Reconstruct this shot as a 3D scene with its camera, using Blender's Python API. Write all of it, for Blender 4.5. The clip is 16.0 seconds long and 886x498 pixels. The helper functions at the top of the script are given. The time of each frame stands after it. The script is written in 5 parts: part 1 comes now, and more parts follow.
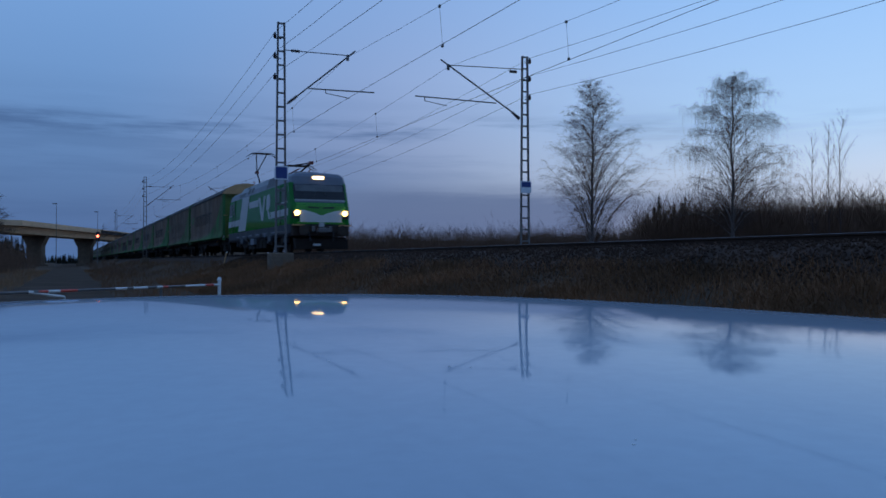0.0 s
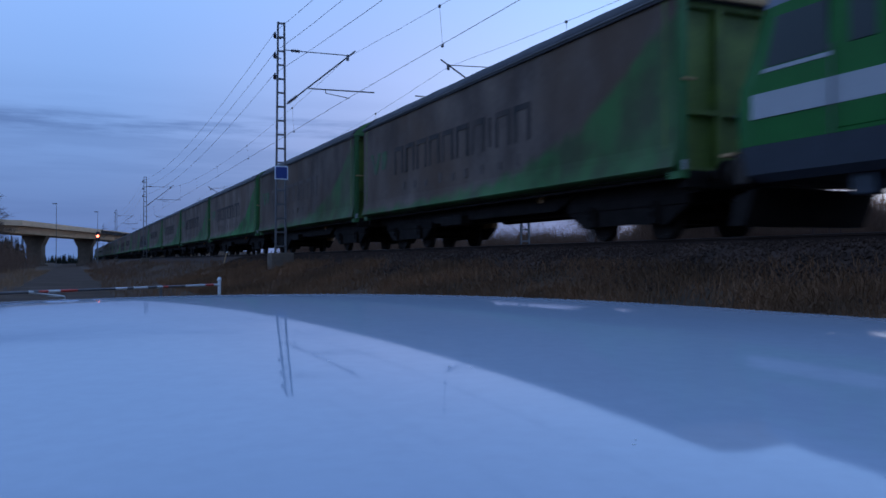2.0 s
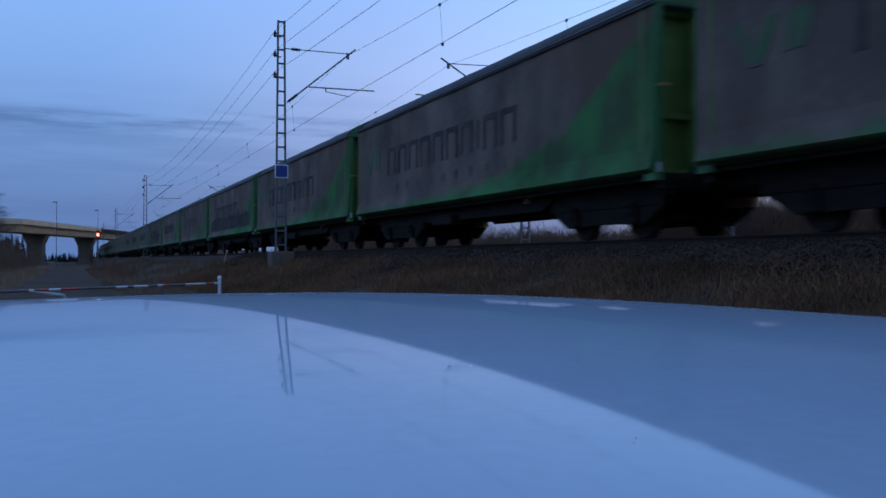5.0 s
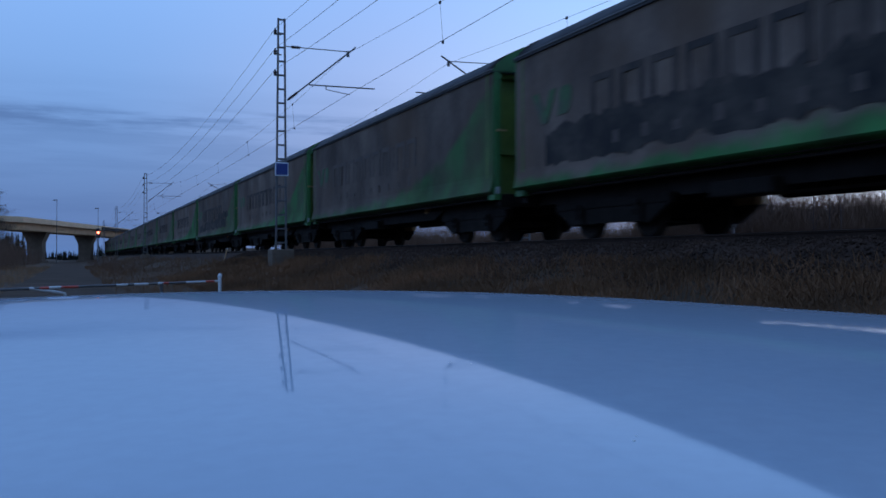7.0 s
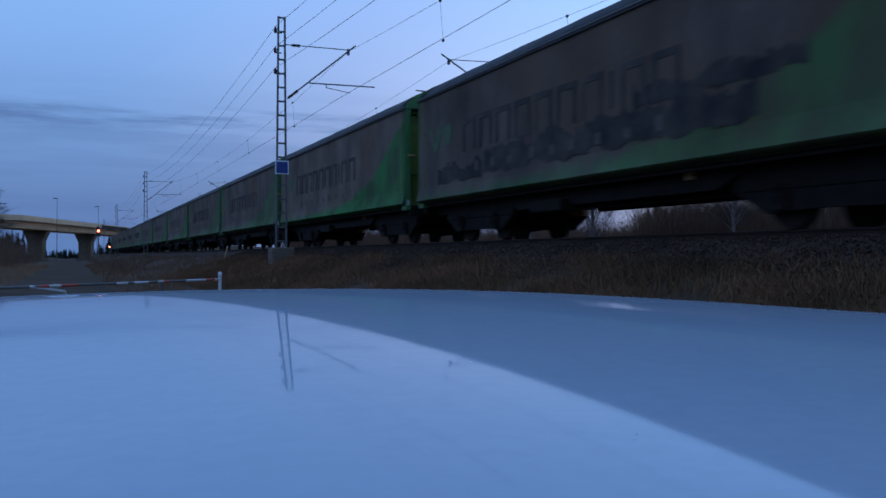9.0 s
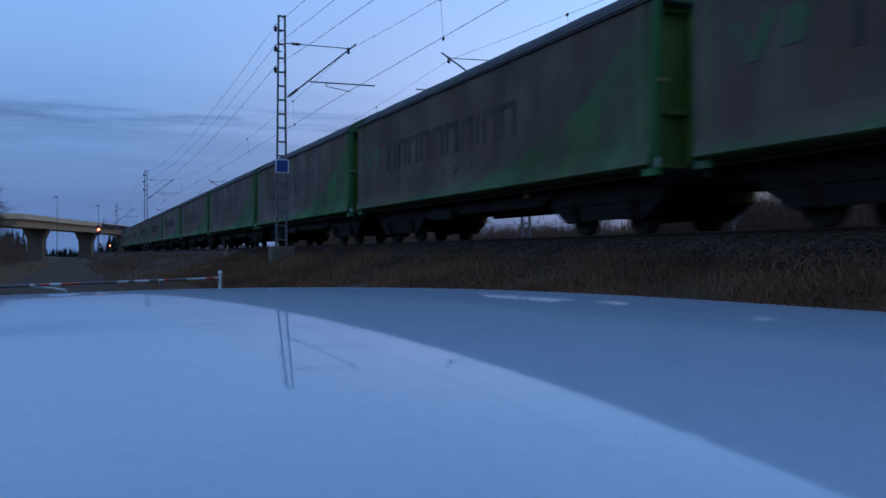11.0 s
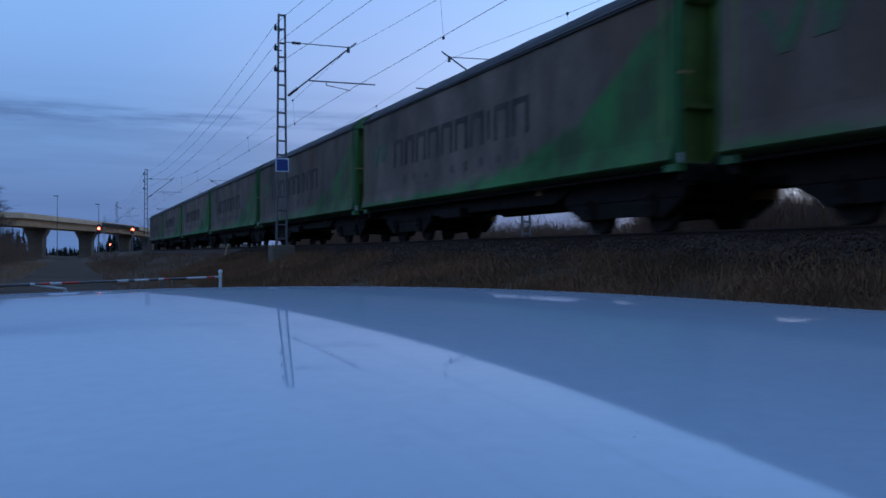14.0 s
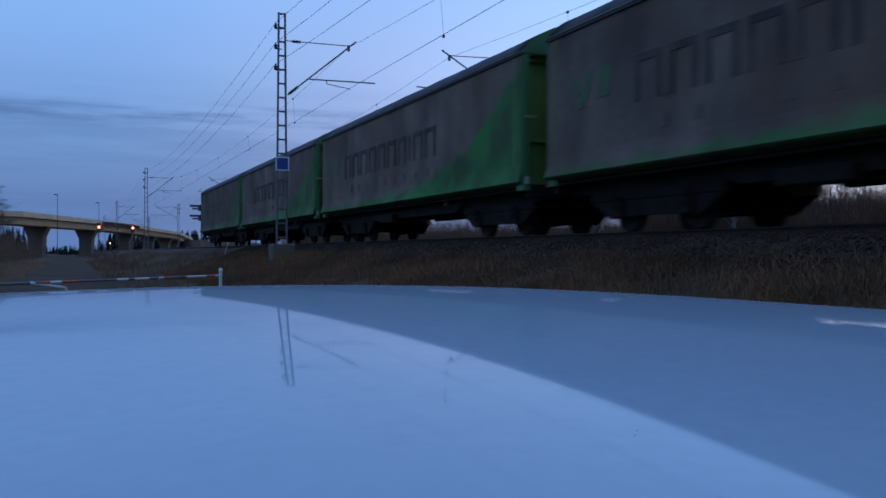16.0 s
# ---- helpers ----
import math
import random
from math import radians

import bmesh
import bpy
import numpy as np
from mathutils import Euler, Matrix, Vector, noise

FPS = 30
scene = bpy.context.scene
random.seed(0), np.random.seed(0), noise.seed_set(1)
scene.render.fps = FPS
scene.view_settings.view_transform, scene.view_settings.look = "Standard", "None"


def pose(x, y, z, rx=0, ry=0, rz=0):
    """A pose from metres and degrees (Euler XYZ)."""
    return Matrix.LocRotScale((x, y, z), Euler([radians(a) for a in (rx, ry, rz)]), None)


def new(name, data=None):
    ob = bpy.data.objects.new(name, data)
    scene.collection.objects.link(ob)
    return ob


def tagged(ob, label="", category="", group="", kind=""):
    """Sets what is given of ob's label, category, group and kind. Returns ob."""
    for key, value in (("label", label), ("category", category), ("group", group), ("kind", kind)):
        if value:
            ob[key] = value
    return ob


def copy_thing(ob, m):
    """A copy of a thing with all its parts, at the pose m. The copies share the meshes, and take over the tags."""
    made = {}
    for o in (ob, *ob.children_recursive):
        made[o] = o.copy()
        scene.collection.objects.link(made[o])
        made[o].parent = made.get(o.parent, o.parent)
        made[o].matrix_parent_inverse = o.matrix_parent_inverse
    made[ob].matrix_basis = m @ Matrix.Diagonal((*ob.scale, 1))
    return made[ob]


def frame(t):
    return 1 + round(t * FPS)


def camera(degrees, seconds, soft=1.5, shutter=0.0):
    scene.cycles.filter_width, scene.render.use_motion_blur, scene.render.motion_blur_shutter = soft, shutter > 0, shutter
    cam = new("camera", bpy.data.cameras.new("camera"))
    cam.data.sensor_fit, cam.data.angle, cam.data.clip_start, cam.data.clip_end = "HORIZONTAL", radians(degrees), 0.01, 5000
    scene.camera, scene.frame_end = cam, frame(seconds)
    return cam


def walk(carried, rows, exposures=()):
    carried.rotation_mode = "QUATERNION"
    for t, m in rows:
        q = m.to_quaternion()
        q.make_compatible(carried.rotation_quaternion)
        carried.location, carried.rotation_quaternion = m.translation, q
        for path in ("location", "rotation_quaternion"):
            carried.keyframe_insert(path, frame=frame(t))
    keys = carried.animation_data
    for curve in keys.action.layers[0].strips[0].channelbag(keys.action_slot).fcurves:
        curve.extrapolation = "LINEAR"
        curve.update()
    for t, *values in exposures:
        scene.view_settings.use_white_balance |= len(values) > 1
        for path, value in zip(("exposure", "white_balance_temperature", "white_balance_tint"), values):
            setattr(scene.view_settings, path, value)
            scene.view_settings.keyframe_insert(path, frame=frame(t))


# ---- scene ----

EYE = 1.55                      # camera height over the road
RAIL = 1.95                     # rail top
NEAR, FAR = 11.154, 16.05       # centre lines of the two tracks
YAW = -22.99

# ---- camera ----
cam = camera(2 * math.degrees(math.atan(784 / 1550)), 16.0, soft=1.6, shutter=0.28)
TILT = [(0, 0), (3.3, 0), (4, 1.2), (6.5, 4.8), (7, 6.3), (8, 8), (9, 9.3), (11.5, 12), (13, 12.4), (14, 13.5), (15, 14.8), (16, 15.9)]
walk(cam, [(t, pose(0, 0, EYE, 90.757 - 0.03697 * d, 0, YAW + 0.0045 * d)) for t, d in TILT],
     [(0, -0.4, 6500, 10), (0.8, -0.4, 6500, 10), (1.15, -0.3, 6500, 11), (1.5, 0.22, 6600, 18), (1.9, 0.16, 6600, 20), (2.6, 0.06, 6550, 18), (3.5, 0.05, 6500, 17), (7, 0.035, 6500, 14), (16, 0.035, 6500, 13.5)])

# ---- world: dusk sky, the sun just under the horizon beyond the birches ----
world = bpy.data.worlds.new("dusk_sky")
scene.world = world
world.use_nodes = True


def build_sky():
    nt = world.node_tree
    nt.nodes.clear()
    N, L = nt.nodes.new, nt.links.new
    out, bg = N("ShaderNodeOutputWorld"), N("ShaderNodeBackground")
    sky = N("ShaderNodeTexSky")
    sky.sky_type, sky.sun_disc = "NISHITA", False
    sky.sun_elevation, sky.sun_rotation = radians(0.5), radians(75)
    tc, sep = N("ShaderNodeTexCoord"), N("ShaderNodeSeparateXYZ")
    L(tc.outputs["Generated"], sep.inputs[0])
    ramp = N("ShaderNodeValToRGB")
    L(sep.outputs["Z"], ramp.inputs[0])
    e = ramp.color_ramp.elements
    e[0].position, e[0].color = 0.0, (0.098, 0.205, 0.455, 1)
    e[1].position, e[1].color = 1.0, (0.15, 0.31, 0.72, 1)
    for p, c in ((0.05, (0.095, 0.205, 0.46)), (0.11, (0.132, 0.275, 0.58)), (0.19, (0.19, 0.385, 0.765)), (0.30, (0.235, 0.47, 0.92))):
        k = e.new(p)
        k.color = (*c, 1)
    # brighter, warmer towards the place where the sun went down
    dot = N("ShaderNodeVectorMath")
    dot.operation = "DOT_PRODUCT"
    L(tc.outputs["Generated"], dot.inputs[0])
    dot.inputs[1].default_value = (math.sin(radians(66)), math.cos(radians(66)), 0.02)
    near = N("ShaderNodeMapRange")
    near.interpolation_type = "SMOOTHSTEP"
    near.inputs["From Min"].default_value, near.inputs["From Max"].default_value = 0.63, 1.0
    L(dot.outputs["Value"], near.inputs["Value"])
    glow = N("ShaderNodeValToRGB")
    L(sep.outputs["Z"], glow.inputs[0])
    g = glow.color_ramp.elements
    g[0].position, g[0].color = 0.0, (0.95, 0.88, 0.92, 1)
    g[1].position, g[1].color = 1.0, (0.15, 0.31, 0.72, 1)
    for p, c in ((0.06, (0.78, 0.88, 1.06)), (0.15, (0.54, 0.84, 1.25)), (0.32, (0.36, 0.71, 1.30))):
        k = g.new(p)
        k.color = (*c, 1)
    # a wide pale lilac belt on both sides of it
    belt = N("ShaderNodeMapRange")
    belt.interpolation_type = "SMOOTHSTEP"
    belt.inputs["From Min"].default_value, belt.inputs["From Max"].default_value = 0.40, 0.80
    belt.inputs["To Max"].default_value = 0.85
    L(dot.outputs["Value"], belt.inputs["Value"])
    lilac = N("ShaderNodeValToRGB")
    L(sep.outputs["Z"], lilac.inputs[0])
    h = lilac.color_ramp.elements
    h[0].position, h[0].color = 0.0, (0.20, 0.27, 0.46, 1)
    h[1].position, h[1].color = 1.0, (0.15, 0.31, 0.72, 1)
    for p, c in ((0.07, (0.21, 0.30, 0.53)), (0.13, (0.34, 0.43, 0.71)), (0.20, (0.40, 0.53, 0.88)), (0.30, (0.33, 0.53, 0.96)), (0.42, (0.26, 0.48, 0.93))):
        k = h.new(p)
        k.color = (*c, 1)
    base = N("ShaderNodeMix")
    base.data_type = "RGBA"
    L(belt.outputs[0], base.inputs["Factor"])
    L(ramp.outputs[0], base.inputs["A"])
    L(lilac.outputs[0], base.inputs["B"])
    mix = N("ShaderNodeMix")
    mix.data_type = "RGBA"
    L(near.outputs[0], mix.inputs["Factor"])
    L(base.outputs["Result"], mix.inputs["A"])
    L(glow.outputs[0], mix.inputs["B"])
    # long flat cloud streaks low in the sky
    stretch = N("ShaderNodeMapping")
    stretch.inputs["Scale"].default_value = (2.6, 2.6, 30)
    L(tc.outputs["Generated"], stretch.inputs[0])
    noi = N("ShaderNodeTexNoise")
    noi.inputs["Scale"].default_value, noi.inputs["Detail"].default_value, noi.inputs["Roughness"].default_value = 1.5, 8, 0.6
    L(stretch.outputs[0], noi.inputs["Vector"])
    cl = N("ShaderNodeMapRange")
    cl.interpolation_type = "SMOOTHSTEP"
    cl.inputs["From Min"].default_value, cl.inputs["From Max"].default_value = 0.40, 0.62
    L(noi.outputs["Fac"], cl.inputs["Value"])
    band = N("ShaderNodeValToRGB")
    L(sep.outputs["Z"], band.inputs[0])
    b = band.color_ramp.elements
    b[0].position, b[0].color = 0.0, (0.30, 0.30, 0.30, 1)
    b[1].position, b[1].color = 0.21, (0, 0, 0, 1)
    for p, v in ((0.04, 0.32), (0.10, 0.24), (0.128, 0.30), (0.142, 0.85), (0.152, 0.8), (0.163, 0.1)):
        k = b.new(p)
        k.color = (v, v, v, 1)
    mul = N("ShaderNodeMath")
    mul.operation = "MULTIPLY"
    L(cl.outputs[0], mul.inputs[0])
    L(band.outputs[0], mul.inputs[1])
    clear = N("ShaderNodeMath")
    clear.operation = "MULTIPLY_ADD"
    L(near.outputs[0], clear.inputs[0])
    clear.inputs[1].default_value, clear.inputs[2].default_value = -0.85, 1.0
    thin = N("ShaderNodeMath")
    thin.operation = "MULTIPLY"
    L(mul.outputs[0], thin.inputs[0])
    L(clear.outputs[0], thin.inputs[1])
    mul = thin
    clouds = N("ShaderNodeMix")
    clouds.data_type = "RGBA"
    L(mul.outputs[0], clouds.inputs["Factor"])
    L(mix.outputs["Result"], clouds.inputs["A"])
    clouds.inputs["B"].default_value = (0.072, 0.165, 0.39, 1)
    # a low blue-grey cloud bank over the railway's far horizon, gone towards the glow
    rim = N("ShaderNodeMath")
    rim.operation = "MULTIPLY_ADD"
    L(noi.outputs["Fac"], rim.inputs[0])
    rim.inputs[1].default_value = 0.07
    L(sep.outputs["Z"], rim.inputs[2])
    low = N("ShaderNodeMapRange")
    low.interpolation_type = "SMOOTHSTEP"
    low.inputs["From Min"].default_value, low.inputs["From Max"].default_value = 0.094, 0.130
    low.inputs["To Min"].default_value, low.inputs["To Max"].default_value = 1.0, 0.0
    L(rim.outputs[0], low.inputs["Value"])
    wide = N("ShaderNodeValToRGB")
    L(dot.outputs["Value"], wide.inputs[0])
    w = wide.color_ramp.elements
    w[0].position, w[0].color = 0.42, (0, 0, 0, 1)
    w[1].position, w[1].color = 0.96, (0.1, 0.1, 0.1, 1)
    for p, v in ((0.58, 0.5), (0.68, 0.92), (0.82, 0.95), (0.89, 0.62)):
        k = w.new(p)
        k.color = (v, v, v, 1)
    bank_fac = N("ShaderNodeMath")
    bank_fac.operation = "MULTIPLY"
    L(low.outputs[0], bank_fac.inputs[0])
    L(wide.outputs[0], bank_fac.inputs[1])
    banked = N("ShaderNodeMix")
    banked.data_type = "RGBA"
    L(bank_fac.outputs[0], banked.inputs["Factor"])
    L(clouds.outputs["Result"], banked.inputs["A"])
    banked.inputs["B"].default_value = (0.125, 0.205, 0.41, 1)
    # a share of the physical twilight sky over it
    add = N("ShaderNodeMix")
    add.data_type, add.blend_type = "RGBA", "ADD"
    add.inputs["Factor"].default_value = 0.02
    L(banked.outputs["Result"], add.inputs["A"])
    L(sky.outputs[0], add.inputs["B"])
    L(add.outputs["Result"], bg.inputs["Color"])
    bg.inputs["Strength"].default_value = 1.0
    L(bg.outputs[0], out.inputs[0])


build_sky()


# ---- materials ----
def material(name, base, rough=0.7, metal=0.0, vary=0.25, scale=3.0, grain=40.0, bump=0.2, second=None, spread=0.5, coat=0.0, stretch=(1, 1, 1), glow=0.0, piece=0.0):
    """A surface with stains at one scale, grain at another, and fine relief."""
    m = bpy.data.materials.new(name)
    m.use_nodes = True
    nt = m.node_tree
    N, L = nt.nodes.new, nt.links.new
    p = nt.nodes["Principled BSDF"]
    tc, mp = N("ShaderNodeTexCoord"), N("ShaderNodeMapping")
    mp.inputs["Scale"].default_value = stretch
    L(tc.outputs["Object"], mp.inputs[0])
    big, fine = N("ShaderNodeTexNoise"), N("ShaderNodeTexNoise")
    for n, s, d in ((big, scale, 5), (fine, grain, 3)):
        n.inputs["Scale"].default_value, n.inputs["Detail"].default_value = s, d
        L(mp.outputs[0], n.inputs["Vector"])
    r = N("ShaderNodeMapRange")
    r.inputs["From Min"].default_value, r.inputs["From Max"].default_value = 0.5 - spread / 2, 0.5 + spread / 2
    L(big.outputs["Fac"], r.inputs["Value"])
    mx = N("ShaderNodeMix")
    mx.data_type = "RGBA"
    other = second or tuple(c * (1 - vary) for c in base)
    mx.inputs["A"].default_value, mx.inputs["B"].default_value = (*base, 1), (*other, 1)
    L(r.outputs[0], mx.inputs["Factor"])
    g = N("ShaderNodeMapRange")
    g.inputs["To Min"].default_value, g.inputs["To Max"].default_value = 1 - vary * 0.8, 1 + vary * 0.8
    L(fine.outputs["Fac"], g.inputs["Value"])
    value = g.outputs[0]
    if piece:
        info, pr, mu = N("ShaderNodeObjectInfo"), N("ShaderNodeMapRange"), N("ShaderNodeMath")
        pr.inputs["To Min"].default_value, pr.inputs["To Max"].default_value = 1 - piece, 1 + piece
        L(info.outputs["Random"], pr.inputs["Value"])
        mu.operation = "MULTIPLY"
        L(value, mu.inputs[0])
        L(pr.outputs[0], mu.inputs[1])
        value = mu.outputs[0]
    sc = N("ShaderNodeVectorMath")
    sc.operation = "SCALE"
    L(mx.outputs["Result"], sc.inputs[0])
    L(value, sc.inputs["Scale"])
    L(sc.outputs[0], p.inputs["Base Color"])
    rr = N("ShaderNodeMapRange")
    rr.inputs["To Min"].default_value, rr.inputs["To Max"].default_value = max(0.02, rough * 0.8), min(1, rough * 1.2)
    L(big.outputs["Fac"], rr.inputs["Value"])
    L(rr.outputs[0], p.inputs["Roughness"])
    p.inputs["Metallic"].default_value = metal
    p.inputs["Coat Weight"].default_value = coat
    p.inputs["Coat Roughness"].default_value = 0.041
    p.inputs["Specular IOR Level"].default_value = 0.15 if rough > 0.6 and not metal else 0.5 if not coat else 0.0
    if bump:
        bp = N("ShaderNodeBump")
        bp.inputs["Strength"].default_value, bp.inputs["Distance"].default_value = bump, 0.01
        L(fine.outputs["Fac"], bp.inputs["Height"])
        L(bp.outputs[0], p.inputs["Normal"])
    if glow:
        p.inputs["Emission Color"].default_value = (*base, 1)
        p.inputs["Emission Strength"].default_value = glow
    return m


M = {
    "grass": material("dry_grass", (0.12, 0.066, 0.036), 0.95, vary=0.5, scale=0.6, grain=14, second=(0.05, 0.031, 0.017), bump=0.8),
    "blade": material("dead_grass_blades", (0.30, 0.137, 0.064), 0.9, vary=0.5, scale=0.5, grain=5, second=(0.075, 0.043, 0.023), bump=0),
    "verge": material("tawny_verge_grass", (0.45, 0.235, 0.115), 0.9, vary=0.5, scale=0.25, grain=5, second=(0.15, 0.082, 0.042), bump=0),
    "asphalt": material("worn_asphalt", (0.11, 0.07, 0.047), 0.95, vary=0.4, scale=0.35, grain=30, bump=0.4),
    "ballast": material("ballast_stone", (0.088, 0.048, 0.032), 0.95, vary=0.5, scale=1.2, grain=16, second=(0.038, 0.0225, 0.0155), bump=1.0, piece=0.3),
    "rust": material("rusty_rail", (0.05, 0.028, 0.02), 0.85, 0.0, vary=0.3, scale=2, grain=30),
    "rail": material("polished_rail_head", (0.2, 0.19, 0.19), 0.45, 1.0, vary=0.15, scale=5),
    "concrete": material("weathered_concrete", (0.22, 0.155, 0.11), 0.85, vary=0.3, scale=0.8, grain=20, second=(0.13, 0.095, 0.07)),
    "footing": material("pale_footing_concrete", (0.23, 0.165, 0.12), 0.9, vary=0.35, scale=2.5, grain=18, second=(0.12, 0.088, 0.066)),
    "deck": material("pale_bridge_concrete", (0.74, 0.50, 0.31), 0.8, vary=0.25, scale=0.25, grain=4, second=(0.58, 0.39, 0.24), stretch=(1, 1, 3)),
    "steel": material("galvanised_steel", (0.17, 0.155, 0.15), 0.6, 0.3, vary=0.25, scale=4, grain=30),
    "cable": material("dark_wire", (0.03, 0.03, 0.035), 0.5, 0.3, vary=0.1, bump=0),
    "insulator": material("brown_insulator", (0.05, 0.03, 0.03), 0.3, vary=0.2),
    "bark": material("birch_bark", (0.30, 0.23, 0.20), 0.9, vary=0.5, scale=5, grain=20, second=(0.10, 0.07, 0.06), stretch=(1, 1, 3)),
    "twig": material("bare_birch_twigs", (0.095, 0.06, 0.051), 0.9, vary=0.3, scale=2, bump=0),
    "spruce": material("dark_spruce", (0.022, 0.024, 0.016), 0.95, vary=0.4, scale=0.6, grain=6, bump=0),
    "scrub": material("bare_scrub", (0.20, 0.108, 0.068), 0.95, vary=0.4, scale=0.4, grain=5, bump=0),
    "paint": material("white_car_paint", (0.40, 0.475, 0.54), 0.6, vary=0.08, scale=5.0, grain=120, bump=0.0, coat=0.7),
    "glass": material("dark_tinted_glass", (0.01, 0.012, 0.014), 0.05, vary=0.05, bump=0),
    "dim_glass": material("dim_green_cab_glass", (0.012, 0.022, 0.018), 0.4, vary=0.15, scale=2, bump=0),
    "black": material("black_rubber", (0.02, 0.02, 0.021), 0.6, vary=0.2, scale=8),
    "white": material("white_paint", (0.72, 0.72, 0.70), 0.5, vary=0.12, scale=3),
    "red": material("red_reflective_paint", (0.62, 0.06, 0.035), 0.4, vary=0.15, scale=3),
    "blue": material("blue_sign_paint", (0.02, 0.05, 0.22), 0.4, vary=0.1),
    "sign": material("sign_white", (0.75, 0.77, 0.8), 0.4, vary=0.08),
    "green": material("green_loco_paint", (0.014, 0.165, 0.03), 0.35, vary=0.18, scale=1.2, grain=25, bump=0.03, coat=0.3),
    "light_green": material("bright_green_paint", (0.06, 0.33, 0.03), 0.35, vary=0.12, scale=2, grain=25, bump=0.03),
    "livery": material("pale_grey_livery", (0.46, 0.46, 0.46), 0.4, vary=0.12, scale=1.5, grain=25, bump=0.03),
    "front": material("white_front_with_lamp_light", (0.86, 0.82, 0.76), 0.4, vary=0.12, scale=3, grain=25, bump=0.03),
    "blind": material("dim_grey_blind", (0.17, 0.175, 0.175), 0.35, vary=0.35, scale=2.5, grain=14, second=(0.09, 0.095, 0.10), bump=0.02),
    "dusty": material("dusty_brown_gear", (0.075, 0.056, 0.045), 0.75, vary=0.4, scale=3, grain=20, bump=0.2),
    "hood": material("light_grey_hood", (0.30, 0.325, 0.36), 0.5, vary=0.2, scale=1.2, grain=20, second=(0.22, 0.245, 0.28), bump=0.05),
    "roof_grey": material("grey_loco_roof", (0.16, 0.18, 0.22), 0.5, vary=0.25, scale=1.2, grain=20, bump=0.06),
    "sill": material("dark_grey_sill", (0.036, 0.043, 0.056), 0.55, vary=0.3, scale=1.5, grain=18, bump=0.1),
    "gear": material("grimy_running_gear", (0.019, 0.0125, 0.0098), 0.75, vary=0.4, scale=3, grain=25, bump=0.3),
    "wheel": material("worn_wheel_steel", (0.035, 0.023, 0.018), 0.75, 0.0, vary=0.3, scale=6, grain=40),
    "panto": material("red_brown_insulators", (0.20, 0.05, 0.04), 0.4, vary=0.2),
    "curtain": material("dirty_grey_wagon_side", (0.235, 0.165, 0.128), 0.8, vary=0.35, scale=0.55, grain=9, second=(0.105, 0.075, 0.06), bump=0.15, piece=0.22, stretch=(1, 1.1, 0.8), spread=0.36),
    "wagon_green": material("faded_green_wagon_paint", (0.035, 0.19, 0.045), 0.6, vary=0.35, scale=0.8, grain=10, second=(0.045, 0.10, 0.035), bump=0.12, piece=0.2),
    "wagon_end": material("yellow_green_wagon_end", (0.15, 0.22, 0.035), 0.6, vary=0.3, scale=1.5, grain=14, second=(0.06, 0.09, 0.02), bump=0.15),
    "gable": material("tan_wagon_gable", (0.62, 0.36, 0.18), 0.7, vary=0.25, scale=1.5, grain=16, second=(0.48, 0.28, 0.14), bump=0.15),
    "wagon_roof": material("sooty_wagon_roof", (0.07, 0.065, 0.065), 0.7, vary=0.3, scale=1.2, grain=14, bump=0.2),
    "letter": material("faded_dark_lettering", (0.05, 0.041, 0.038), 0.8, vary=0.35, scale=1.6, grain=12, second=(0.115, 0.084, 0.068), spread=0.35),
    "faint": material("nearly_hidden_lettering", (0.105, 0.08, 0.068), 0.75, vary=0.3, scale=2.5, grain=16, second=(0.17, 0.122, 0.098)),
    "emblem": material("faded_emblem_paint", (0.07, 0.15, 0.06), 0.7, vary=0.4, scale=1.8, grain=14, second=(0.12, 0.11, 0.085), spread=0.3),
    "spray": material("sprayed_dark_paint", (0.02, 0.019, 0.021), 0.9, vary=0.5, scale=1.3, grain=8, second=(0.11, 0.086, 0.07), spread=0.5),
    # tan of small plates, and sunset glow coloured into the far bogie beams
    "tan_and_glow": material("tan_paint_and_glow_beam", (0.60, 0.35, 0.17), 0.8, vary=0.4, scale=2, grain=16),
    "headlight": material("warm_white_headlight", (1.0, 0.60, 0.19), 0.3, vary=0, bump=0, glow=9),
    "top_light": material("white_top_light", (1.0, 0.66, 0.28), 0.3, vary=0, bump=0, glow=9),
    "signal": material("red_signal_light", (1.0, 0.16, 0.08), 0.4, vary=0, bump=0, glow=9),
}

M["asphalt"].node_tree.nodes["Principled BSDF"].inputs["Specular IOR Level"].default_value = 0.04


